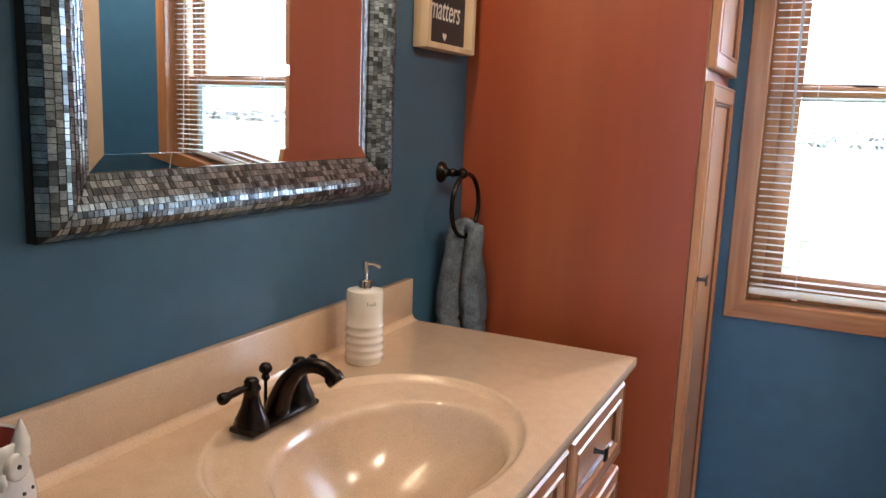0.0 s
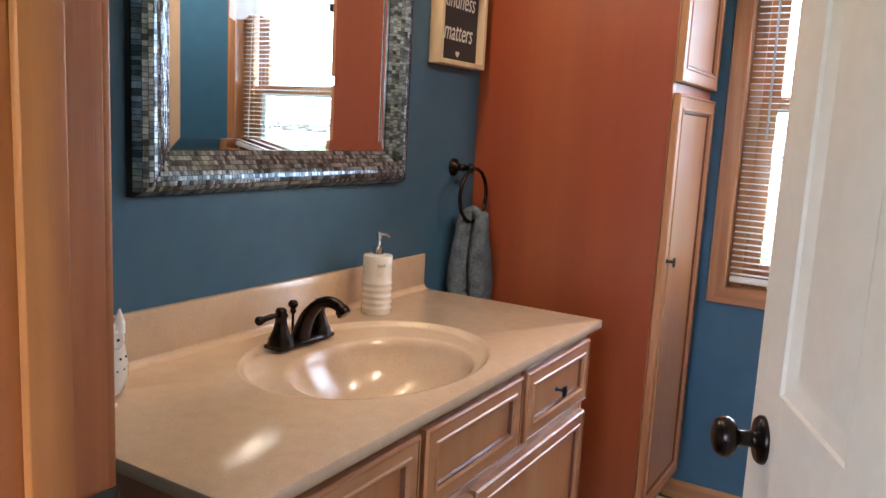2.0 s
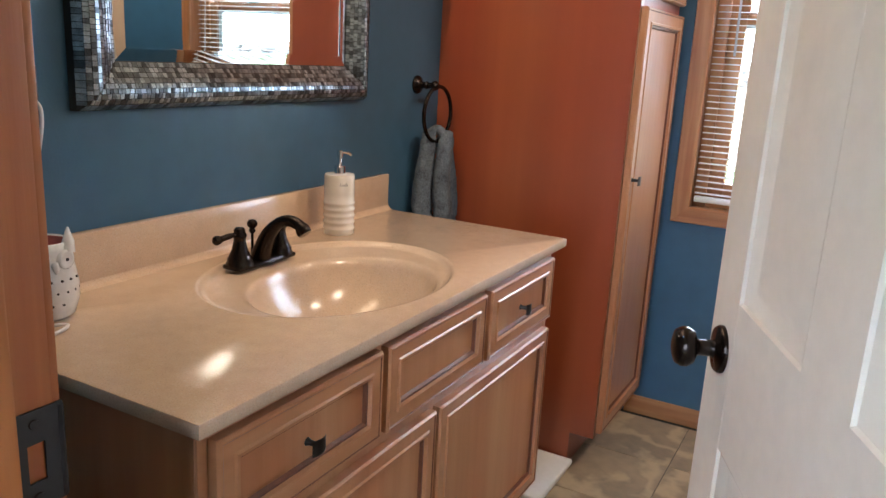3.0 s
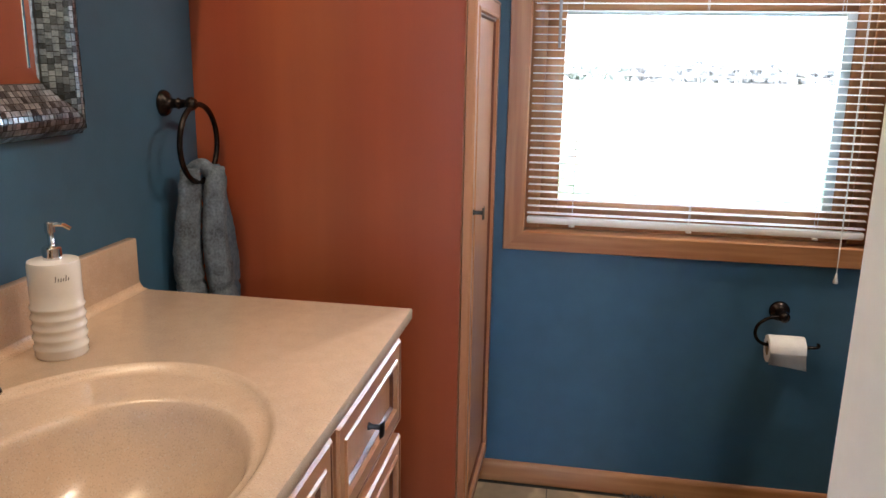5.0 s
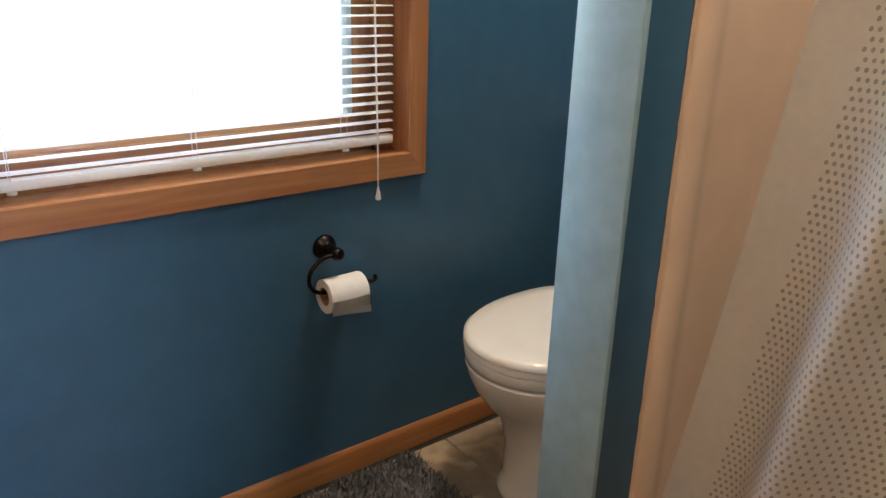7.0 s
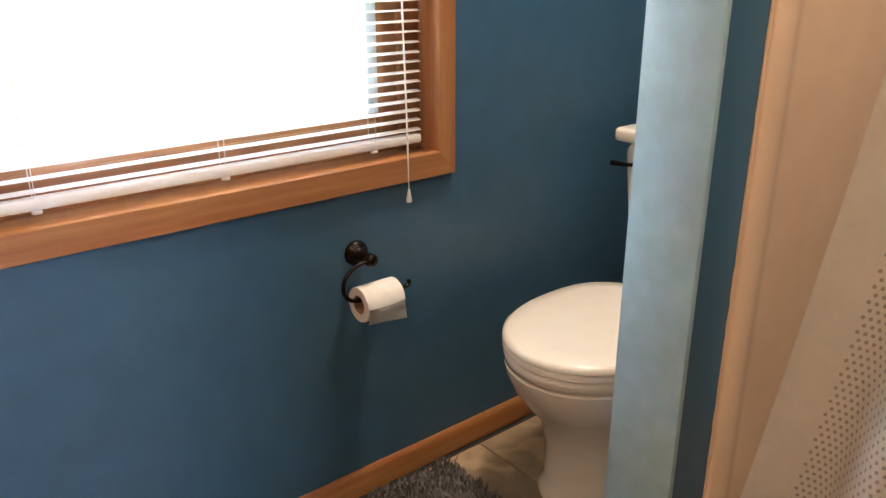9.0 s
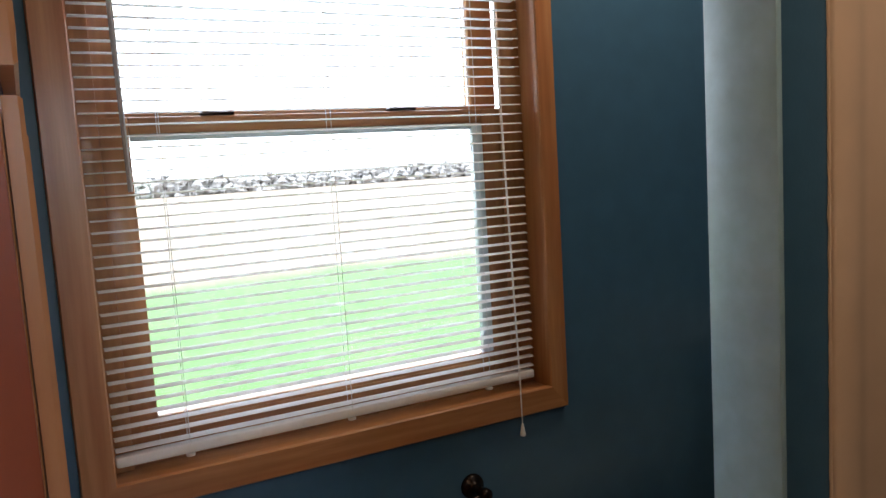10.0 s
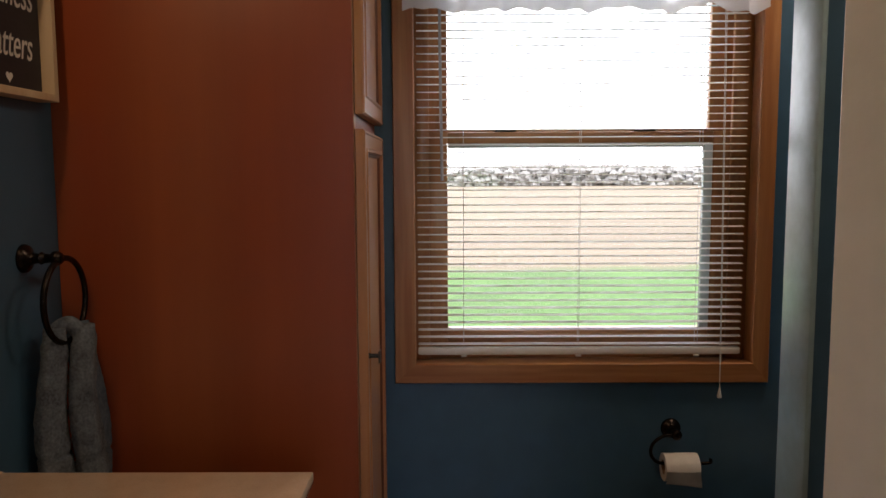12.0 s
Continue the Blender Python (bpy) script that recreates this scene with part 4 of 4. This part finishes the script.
# ---- vanity light above the mirror ----
vl_ = thing("vanity_light", (WEST, 0.95, 2.08), "bronze wall light bar with three glowing glass globes", "wall light")
part("bar", boxed(WEST, WEST + 0.03, 0.62, 1.28, 2.09, 2.15, 0.008), BRONZE, vl_)
GLOW = bpy.data.materials.new("warm_bulb_glow")
GLOW.use_nodes = True
gb = GLOW.node_tree.nodes["Principled BSDF"]
gb.inputs["Base Color"].default_value = (0.9, 0.85, 0.75, 1)
gb.inputs["Emission Color"].default_value, gb.inputs["Emission Strength"].default_value = (1, 0.76, 0.5, 1), 5
for ly in LAMP_Y:
    part("arm", tube(bmesh.new(), [(WEST + 0.028, ly, LAMP_Z), (LAMP_X, ly, LAMP_Z + 0.03)], 0.008, 10), BRONZE, vl_)
    gbp = part("bulb", lathe(bmesh.new(), [(0, -0.055), (0.02, -0.05), (0.036, -0.035), (0.042, -0.015), (0.036, 0.008), (0.022, 0.022), (0.014, 0.034), (0, 0.036)], Matrix.Translation((LAMP_X, ly, LAMP_Z)), 24), GLOW, vl_, "glowing frosted glass globe", 60)
    gbp.visible_shadow = False

# ---- ceiling fixtures for the fill lamps, added and unseen ----
for dx, dy, watts in FILL_DOMES:
    at = (dx, dy, 2.27)
    cl = thing("fill_fixture", at, "unseen round ceiling fixture added as fill, with a glowing diffuser", "ceiling light", "ceiling lights")
    part("rim", lathe(bmesh.new(), [(0.11, 0.0895), (0.165, 0.0895), (0.165, 0.06), (0.158, 0.05), (0.15, 0.05)], Matrix.Translation(at), 40), BRONZE, cl)
    part("diffuser", lathe(bmesh.new(), [(0.15, 0.052), (0.14, 0.025), (0.10, 0.008), (0.0, 0.0)], Matrix.Translation(at), 40), GLOW, cl, "glowing diffuser of the added fill fixture", 60)

# ---- box sign ----
SY0, SY1, SZ0, SZ1, SD = 1.560, 1.815, 1.423, 1.683, 0.040
sg = thing("box_sign", (WEST, 1.69, SZ0), "black box sign lettered in white within a whitewashed frame", "sign")
for a in ((SY0, SY0 + 0.014, SZ0, SZ1), (SY1 - 0.014, SY1, SZ0, SZ1), (SY0 + 0.014, SY1 - 0.014, SZ0, SZ0 + 0.014), (SY0 + 0.014, SY1 - 0.014, SZ1 - 0.014, SZ1)):
    part("frame_board", boxed(WEST + 0.0005, WEST + SD, a[0], a[1], a[2], a[3], 0.001, 1), SIGNWOOD, sg)
bd = part("board", boxed(WEST + 0.001, WEST + 0.015, SY0 + 0.0142, SY1 - 0.0142, SZ0 + 0.0142, SZ1 - 0.0142), SIGNBLACK, sg, "black painted board", smooth=None)


def lettering(text, y, z, size, parent):
    cu = bpy.data.curves.new("text", "FONT")
    cu.body, cu.size, cu.align_x, cu.extrude, cu.shear = text, size, "CENTER", 0.0004, 0.25
    tmp = bpy.data.objects.new("text", cu)
    me = bpy.data.meshes.new_from_object(tmp)
    bpy.data.objects.remove(tmp)
    me.materials.append(LETTER)
    ob = new("lettering", me)
    ob.parent = parent
    ob.matrix_basis = Matrix.Translation(Vector((WEST + 0.0156, y, z)) - ORG[parent.name]) @ pose(0, 0, 0, 90, 0, 90) @ Matrix.Diagonal((0.92, 1.35, 1, 1))
    return ob


lettering("kindness", 1.690, 1.585, 0.056, bd)
lettering("matters", 1.690, 1.495, 0.056, bd)
bm = bmesh.new()
hv = [bm.verts.new((WEST + 0.0158, 1.690 + 0.011 * (math.sin(t) ** 3), 1.458 + 0.0105 * (13 * math.cos(t) - 5 * math.cos(2 * t) - 2 * math.cos(3 * t) - math.cos(4 * t)) / 16)) for t in [2 * math.pi * i / 28 for i in range(28)]]
bm.faces.new(hv)
part("heart", bm, LETTER, bd, smooth=None)

# ---- towel ring and towel ----
tr = thing("towel_ring", (WEST, 1.728, 1.13), "oil-rubbed bronze towel ring on the blue wall", "towel ring")
part("rose", lathe(bmesh.new(), [(0, 0), (0.027, 0), (0.027, 0.004), (0.024, 0.009), (0.016, 0.012), (0.011, 0.018), (0.009, 0.03), (0.012, 0.034), (0.009, 0.04), (0.008, 0.052), (0.013, 0.056), (0.014, 0.064), (0.010, 0.071), (0, 0.073)], Matrix.Translation((WEST, 1.728, 1.13)) @ pose(0, 0, 0, 0, 90, 0), 24), BRONZE, tr, smooth=60)
RX, RY, RZ, RR = WEST + 0.064, 1.748, 1.048, 0.080
part("ring", tube(bmesh.new(), [(RX, RY + RR * math.sin(t), RZ + RR * math.cos(t)) for t in [2 * math.pi * i / 48 - 0.26 for i in range(49)]], 0.0058, 10), BRONZE, tr, smooth=60)


def towel():
    tw = thing("hand_towel", (RX, RY + 0.02, 0.66), "grey-blue terry hand towel hanging through the ring", "towel")
    for name, x, ybase, wtop, wbot, z0, seed in (("back_tail", RX - 0.024, 1.735, 0.030, 0.046, 0.70, 1), ("front_tail", RX + 0.020, 1.768, 0.034, 0.046, 0.680, 2), ("side_tail", RX + 0.006, 1.798, 0.034, 0.050, 0.668, 4)):
        bm = bmesh.new()
        nz, na = 40, 48
        ztop = RZ - RR + 0.030
        ringsv = []
        for iz in range(nz + 1):
            t = iz / nz
            z = ztop + (z0 - ztop) * t
            w = wtop + (wbot - wtop) * min(1, t * 1.3) ** 0.8
            w *= min(1, 0.45 + t * 6)
            th = 0.017 + 0.008 * t
            if 0.80 < t < 0.84:
                th *= 0.74
                w *= 0.95
            row = []
            for ia in range(na):
                a = 2 * math.pi * ia / na
                f = 1 + 0.22 * math.sin(3 * a + seed + t * 1.2) + 0.1 * math.sin(5 * a + 2 * seed)
                p = Vector((x + th * f * math.cos(a) + 0.006 * math.sin(6 * t + seed), ybase + {1: -0.004, 2: 0.008, 4: 0.024}[seed] * t + w * math.sin(a), z + 0.006 * math.sin(2 * a + seed) * t))
                k = 0.0028 * noise.noise(p * 60) + 0.0016 * noise.noise(p * 240)
                row.append(bm.verts.new(p + Vector((math.cos(a), math.sin(a), 0)) * k))
            ringsv.append(row)
        for r0, r1 in zip(ringsv, ringsv[1:]):
            for i in range(na):
                bm.faces.new((r0[i], r0[(i + 1) % na], r1[(i + 1) % na], r1[i]))
        bm.faces.new(ringsv[0])
        bm.faces.new(ringsv[-1])
        part(name, bm, TOWEL_BLUE if seed == 4 else TOWEL, tw, "mottled denim-blue towel face" if seed == 4 else "", smooth=180)
    bm = tube(bmesh.new(), smooth_path([(RX - 0.022, 1.738, RZ - RR + 0.012), (RX - 0.012, 1.744, RZ - RR + 0.028), (RX + 0.004, 1.752, RZ - RR + 0.034), (RX + 0.018, 1.762, RZ - RR + 0.014)], 5), 0.015, 16)
    part("fold", bm, TOWEL, tw, smooth=180)


towel()

# ---- tall cabinet ----
KX, KY0, KY1 = -0.264, 1.857, 2.305
tc_ = thing("linen_cabinet", (-0.55, 2.08, 0), "tall red maple linen cabinet with two doors", "cabinet")
bm = bmesh.new()
o = [(WEST + 0.001, 0), (KX - 0.075, 0), (KX - 0.075, 0.108), (KX, 0.108), (KX, 2.29), (WEST + 0.001, 2.29)]
a, b = [[bm.verts.new((x, y, z)) for x, z in o] for y in (KY0, KY0 + 0.018)]
for i in range(6):
    bm.faces.new((a[i], a[(i + 1) % 6], b[(i + 1) % 6], b[i]))
bm.faces.new(a)
bm.faces.new(b)
part("side_panel", bm, CAB_SIDE, tc_, "smooth red-brown maple veneer side", smooth=None)
bm = boxed(WEST + 0.001, KX, KY0 + 0.0185, KY1, 0.108, 2.29)
box(bm, WEST + 0.001, KX - 0.075, KY0 + 0.0185, KY1, 0, 0.1075)
part("body", bm, CAB_SIDE, tc_)
part("edge_strip", boxed(KX + 0.0002, KX + 0.002, KY0 + 0.0005, KY0 + 0.03, 0.1085, 2.289, 0.0008, 1), MAPLE_V, tc_)
cfront = lambda u, v, h: Vector((KX + 0.0035 + h, u, v))
for z0, z1, kz in ((0.128, 1.372, 0.905), (1.402, 2.27, 1.64)):
    cd = fluted_front("door", tc_, cfront, KY0 + 0.006, KY1 - 0.015, z0, z1, MAPLE_V, 0.05)
    tee_pull(cd, KX + 0.021, KY0 + 0.030, kz)

# ---- bathroom scale ----
bs = thing("bathroom_scale", (-0.45, 1.71, 0), "flat white bathroom scale on the floor beside the vanity", "scale")
part("platform", boxed(-0.60, -0.315, 1.572, 1.845, 0.012, 0.032, 0.008, 3), VINYL, bs)
for x in (-0.57, -0.345):
    for y in (1.6, 1.815):
        part("foot", lathe(bmesh.new(), [(0.012, 0), (0.012, 0.0125), (0, 0.0125)], Matrix.Translation((x, y, 0)), 12), BLACK, bs)

# ---- toilet paper holder ----
TX, TZ = 0.527, 0.588
th_ = thing("paper_holder", (TX, NORTH, TZ), "oil-rubbed bronze toilet paper holder on the wall", "paper holder")
part("rose", lathe(bmesh.new(), [(0, 0), (0.027, 0), (0.027, 0.004), (0.024, 0.010), (0.015, 0.014), (0.011, 0.02), (0.010, 0.045), (0.014, 0.05), (0.014, 0.062), (0.008, 0.068), (0, 0.069)], Matrix.Translation((TX, NORTH, TZ)) @ pose(0, 0, 0, 90, 0, 0), 24), BRONZE, th_, smooth=60)
AY = NORTH - 0.057
part("arm", tube(bmesh.new(), smooth_path([(TX, AY, TZ), (TX - 0.035, AY, TZ - 0.004), (TX - 0.062, AY, TZ - 0.025), (TX - 0.066, AY, TZ - 0.055), (TX - 0.045, AY, TZ - 0.076), (TX, AY, TZ - 0.078), (TX + 0.085, AY, TZ - 0.078), (TX + 0.092, AY, TZ - 0.066)], 6), 0.0045, 10), BRONZE, th_, smooth=60)
tp = thing("toilet_paper", (TX + 0.02, AY, TZ - 0.12), "white toilet paper roll with a loose end on its holder", "toilet paper")
RM = Matrix.Translation((TX - 0.034, AY, TZ - 0.088)) @ pose(0, 0, 0, 0, 90, 0)
part("roll", lathe(bmesh.new(), [(0.020, 0.0), (0.0365, 0.0), (0.037, 0.002), (0.037, 0.088), (0.0365, 0.09), (0.020, 0.09), (0.0198, 0.088), (0.0198, 0.002), (0.020, 0.0)], RM, 40), PAPER, tp, smooth=50)
part("core", lathe(bmesh.new(), [(0.0197, 0.001), (0.0197, 0.089), (0.0187, 0.089), (0.0187, 0.001), (0.0197, 0.001)], RM, 32), CARD, tp, "brown cardboard core", 50)
bm = bmesh.new()
ga = []
for i in range(9):
    t = i / 8
    yy = AY - 0.0373 + 0.004 * t * t
    zz = TZ - 0.088 - 0.034 * t
    ga.append([bm.verts.new((TX - 0.033 + 0.088 * k + (0.006 * t if k else 0), yy - 0.002 * math.sin(3 * k + 4 * t), zz - 0.010 * t * k)) for k in (0, 0.33, 0.66, 1)])
for r0, r1 in zip(ga, ga[1:]):
    for i in range(3):
        bm.faces.new((r0[i], r0[i + 1], r1[i + 1], r1[i]))
bmesh.ops.solidify(bm, geom=bm.faces[:], thickness=0.0006)
part("loose_sheet", bm, PAPER, tp, smooth=180)

# ---- toilet ----
TOY = 2.045
to = thing("toilet", (1.05, TOY, 0), "white porcelain toilet with its lid closed", "toilet")


def egg(t, front_len, back_len, half):
    """Outline of a toilet bowl: round in front, squarer behind."""
    c, s = math.cos(t), math.sin(t)
    return Vector((-(front_len if c > 0 else back_len) * (abs(c) ** (0.95 if c > 0 else 0.7)) * (1 if c > 0 else -1), half * (abs(s) ** 0.95) * (1 if s > 0 else -1)))


def loft(bm, layers, cx, n=48):
    vs = []
    for z, fl, bl_, hf, dx in layers:
        vs.append([bm.verts.new((cx + dx + egg(2 * math.pi * i / n, fl, bl_, hf).x, TOY + egg(2 * math.pi * i / n, fl, bl_, hf).y, z)) for i in range(n)])
    for r0, r1 in zip(vs, vs[1:]):
        for i in range(n):
            bm.faces.new((r0[i], r0[(i + 1) % n], r1[(i + 1) % n], r1[i]))
    bm.faces.new(vs[0])
    bm.faces.new(vs[-1])
    return bm


TCX = 0.965
part("bowl", loft(bmesh.new(), [(0.0, 0.170, 0.30, 0.118, 0.02), (0.012, 0.174, 0.30, 0.121, 0.02), (0.022, 0.166, 0.30, 0.115, 0.02), (0.05, 0.160, 0.29, 0.110, 0.02), (0.14, 0.158, 0.28, 0.108, 0.015), (0.21, 0.172, 0.27, 0.120, 0.01), (0.26, 0.205, 0.25, 0.150, 0.0), (0.30, 0.233, 0.24, 0.172, 0), (0.335, 0.247, 0.23, 0.182, 0), (0.352, 0.250, 0.23, 0.184, 0), (0.3545, 0.246, 0.225, 0.181, 0), (0.359, 0.246, 0.225, 0.181, 0), (0.362, 0.252, 0.23, 0.185, 0), (0.384, 0.254, 0.23, 0.186, 0), (0.388, 0.250, 0.226, 0.183, 0)], TCX), PORCELAIN, to, smooth=60)
part("seat", loft(bmesh.new(), [(0.3895, 0.250, 0.20, 0.183, 0), (0.391, 0.256, 0.205, 0.188, 0), (0.400, 0.256, 0.205, 0.188, 0), (0.405, 0.251, 0.20, 0.184, 0)], TCX), PORCELAIN, to, smooth=50)
part("lid", loft(bmesh.new(), [(0.4065, 0.250, 0.205, 0.183, 0), (0.408, 0.257, 0.21, 0.189, 0), (0.417, 0.256, 0.21, 0.188, 0), (0.4235, 0.245, 0.20, 0.178, 0), (0.427, 0.20, 0.16, 0.14, 0)], TCX), PORCELAIN, to, smooth=60)
bm = bmesh.new()
box(bm, 1.235, 1.415, TOY - 0.215, TOY + 0.215, 0.385, 0.735, 0.03, 4)
for v in bm.verts:
    k = (0.735 - v.co.z) / 0.35
    v.co.y = TOY + (v.co.y - TOY) * (1 - 0.14 * k)
    v.co.x = 1.415 + (v.co.x - 1.415) * (1 - 0.12 * k)
tank = part("tank", bm, PORCELAIN, to, smooth=50)
bm = boxed(1.218, 1.424, TOY - 0.228, TOY + 0.228, 0.737, 0.772, 0.012, 3)
part("tank_lid", bm, PORCELAIN, to, smooth=50)
part("neck", boxed(1.16, 1.30, TOY - 0.09, TOY + 0.09, 0.30, 0.386, 0.02, 3), PORCELAIN, to)
fl_ = part("flush_lever", lathe(bmesh.new(), [(0.014, 0), (0.014, 0.006), (0.009, 0.012), (0, 0.013)], Matrix.Translation((1.235, TOY + 0.155, 0.69)) @ pose(0, 0, 0, 0, -90, 0), 16), CHROME, to, "chrome flush lever")
part("arm", tube(bmesh.new(), [(1.222, TOY + 0.155, 0.69), (1.216, TOY + 0.185, 0.687), (1.216, TOY + 0.225, 0.684)], [0.005, 0.005, 0.007], 8), BRONZE, fl_)
for s in (-1, 1):
    part("lid_hinge", lathe(bmesh.new(), [(0.012, 0), (0.012, 0.012), (0.006, 0.02), (0, 0.021)], Matrix.Translation((1.185, TOY + 0.08 * s, 0.405)), 14), PORCELAIN, to)
sv = thing("supply_valve", (1.40, 2.28, 0.17), "chrome water supply valve and hose by the toilet", "valve")
part("valve", tube(bmesh.new(), [(1.429, 2.28, 0.17), (1.38, 2.28, 0.17), (1.37, 2.28, 0.20)], [0.012, 0.012, 0.008], 12), CHROME, sv)
part("hose", tube(bmesh.new(), smooth_path([(1.37, 2.28, 0.20), (1.36, 2.285, 0.28), (1.365, 2.25, 0.34), (1.36, 2.20, 0.395)], 5), 0.005, 8), CHROME, sv)

# ---- shower curtain ----
sc_ = thing("shower_curtain", (0.60, 1.0, 0.1), "beige waffle-weave shower curtain hanging in folds", "shower curtain")


def curtain_place(s, z):
    """s runs along the cloth from its free edge at the partition; the edge drifts away from the wall towards the top."""
    h = max(0.0, min(1.0, (z - 0.1) / 1.85))
    y = 1.595 - 0.145 * z - s * (0.80 + 0.12 * h)
    fold = 0.042 * math.sin(s * 24 + 0.5 * h - 0.2) + 0.012 * math.sin(s * 51 + 1.5)
    x = 0.612 + fold * (0.65 + 0.35 * (1 - h)) + 0.015 * math.sin(3 * z)
    return Vector((x, y, z))


bm = bmesh.new()
ns, nz = 110, 60
gv = [[bm.verts.new(curtain_place(1.45 * i / ns, 0.1 + 1.85 * k / nz)) for i in range(ns + 1)] for k in range(nz + 1)]
for k in range(nz):
    for i in range(ns):
        bm.faces.new((gv[k][i], gv[k][i + 1], gv[k + 1][i + 1], gv[k + 1][i]))
part("cloth", bm, CURTAIN, sc_, smooth=180)
# Flat dark dots just off the cloth imitate shaded hollows of the weave.
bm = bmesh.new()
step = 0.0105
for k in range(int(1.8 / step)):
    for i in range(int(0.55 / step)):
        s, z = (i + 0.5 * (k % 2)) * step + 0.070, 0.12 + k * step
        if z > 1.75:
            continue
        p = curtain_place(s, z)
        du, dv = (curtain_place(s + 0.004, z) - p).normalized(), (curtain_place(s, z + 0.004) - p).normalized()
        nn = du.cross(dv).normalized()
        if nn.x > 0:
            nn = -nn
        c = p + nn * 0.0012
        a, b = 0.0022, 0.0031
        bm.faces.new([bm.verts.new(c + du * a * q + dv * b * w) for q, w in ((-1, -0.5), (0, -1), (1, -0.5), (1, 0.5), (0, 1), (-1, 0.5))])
tagged(part("waffle_shade_dots", bm, HOLE_SHADE, sc_, smooth=None), kind="stuff")
part("rod", tube(bmesh.new(), [(0.60, SOUTH, 1.985), (0.60, PY0 - 0.02, 1.985)], 0.0125, 14), CHROME, sc_)
for i in range(10):
    y = 0.16 + i * 0.12
    part("ring", tube(bmesh.new(), [(0.60 + 0.02 * math.sin(t), y, 1.972 + 0.028 * math.cos(t)) for t in [2 * math.pi * k / 18 for k in range(19)]], 0.0015, 6), CHROME, sc_)

# ---- rug ----
bm = boxed(0.16, 0.735, 1.80, 2.315, 0.0, 0.010, 0.004)
rg = thing("bath_rug", (0.45, 2.06, 0), "grey shaggy bath rug on the floor", "rug")
part("backing", bm, RUGMAT, rg)
bm = bmesh.new()
rnd = random.Random(5)
for i in range(9000):
    x, y = rnd.uniform(0.158, 0.738), rnd.uniform(1.798, 2.318)
    a, h = rnd.uniform(0, 6.28), rnd.uniform(0.012, 0.026)
    lean = Vector((math.cos(a), math.sin(a), 0)) * rnd.uniform(0.002, 0.016)
    lean += Vector((0.006 * noise.noise(Vector((x * 9, y * 9, 0))), 0.008 * noise.noise(Vector((x * 9, y * 9, 5))), 0))
    side = Vector((-math.sin(a), math.cos(a), 0)) * rnd.uniform(0.0018, 0.0032)
    b0 = Vector((x, y, 0.006))
    m1 = b0 + lean * 0.4 + Vector((0, 0, h * 0.6))
    tipp = b0 + lean + Vector((0, 0, h))
    v = [bm.verts.new(q) for q in (b0 - side, b0 + side, m1 + side * 0.8, m1 - side * 0.8, tipp)]
    bm.faces.new((v[0], v[1], v[2], v[3]))
    bm.faces.new((v[3], v[2], v[4]))
tagged(part("shag", bm, RUGMAT, rg, smooth=None), kind="stuff")

# ---- outdoors ----
bm = bmesh.new()
xs = [-1500, -300, -80, -30, -12, -5, 0, 5, 12, 30, 80, 300, 1500]
ys = [-1500, -50, -5, 2.7, 6, 10, 14, 18, 30, 50, 90, 200, 1500]
gv = [[bm.verts.new((x, y, -0.7)) for x in xs] for y in ys]
for r0, r1 in zip(gv, gv[1:]):
    for i in range(len(xs) - 1):
        bm.faces.new((r0[i], r0[i + 1], r1[i + 1], r1[i]))
solid("ground", bm, GROUND, "green lawn meeting a tan ploughed field", "ground", kind="structure", smooth=None)
bm = bmesh.new()
rnd = random.Random(9)
for i in range(2600):
    x, y = rnd.uniform(-75, 95), rnd.uniform(98, 118)
    hgt = rnd.uniform(1.7, 2.4) * (1 + 0.12 * math.sin(x * 0.13))
    tube(bm, [(x, y, -0.7), (x + rnd.uniform(-0.2, 0.2), y, hgt * 0.6)], [0.12, 0.04], 5)
    for k in range(6):
        c = Vector((x + rnd.uniform(-0.9, 0.9), y + rnd.uniform(-0.6, 0.6), -0.7 + hgt * rnd.uniform(0.0, 1.0)))
        q = [bm.verts.new(c + Vector(d) * rnd.uniform(0.35, 0.8)) for d in ((1, 0, 0), (0, 1, 0), (-1, 0, 0), (0, -1, 0), (0, 0, 1), (0, 0, -1))]
        for j in range(4):
            bm.faces.new((q[j], q[(j + 1) % 4], q[4]))
            bm.faces.new((q[(j + 1) % 4], q[j], q[5]))
solid("far_woods", bm, WOODS, "far leafless tree line beyond the field, grey-brown lightened for haze", "woods", kind="stuff", smooth=None)

# ---- floor tiles ----
floor_ob = bpy.data.objects["floor"]
T, G = 0.305, 0.0025
tm = finish("tile", boxed(-T / 2 + G / 2, T / 2 - G / 2, -T / 2 + G / 2, T / 2 - G / 2, -0.004, 0.0, 0.0008, 1), STONE, None)
for i in range(9):
    for j in range(13):
        x, y = -1.13 + i * T, -1.48 + j * T
        if y > NORTH + 0.1 or x > EAST:
            continue
        t = new("tile", tm)
        t.parent = floor_ob
        t.location = (x, y, 0.0)
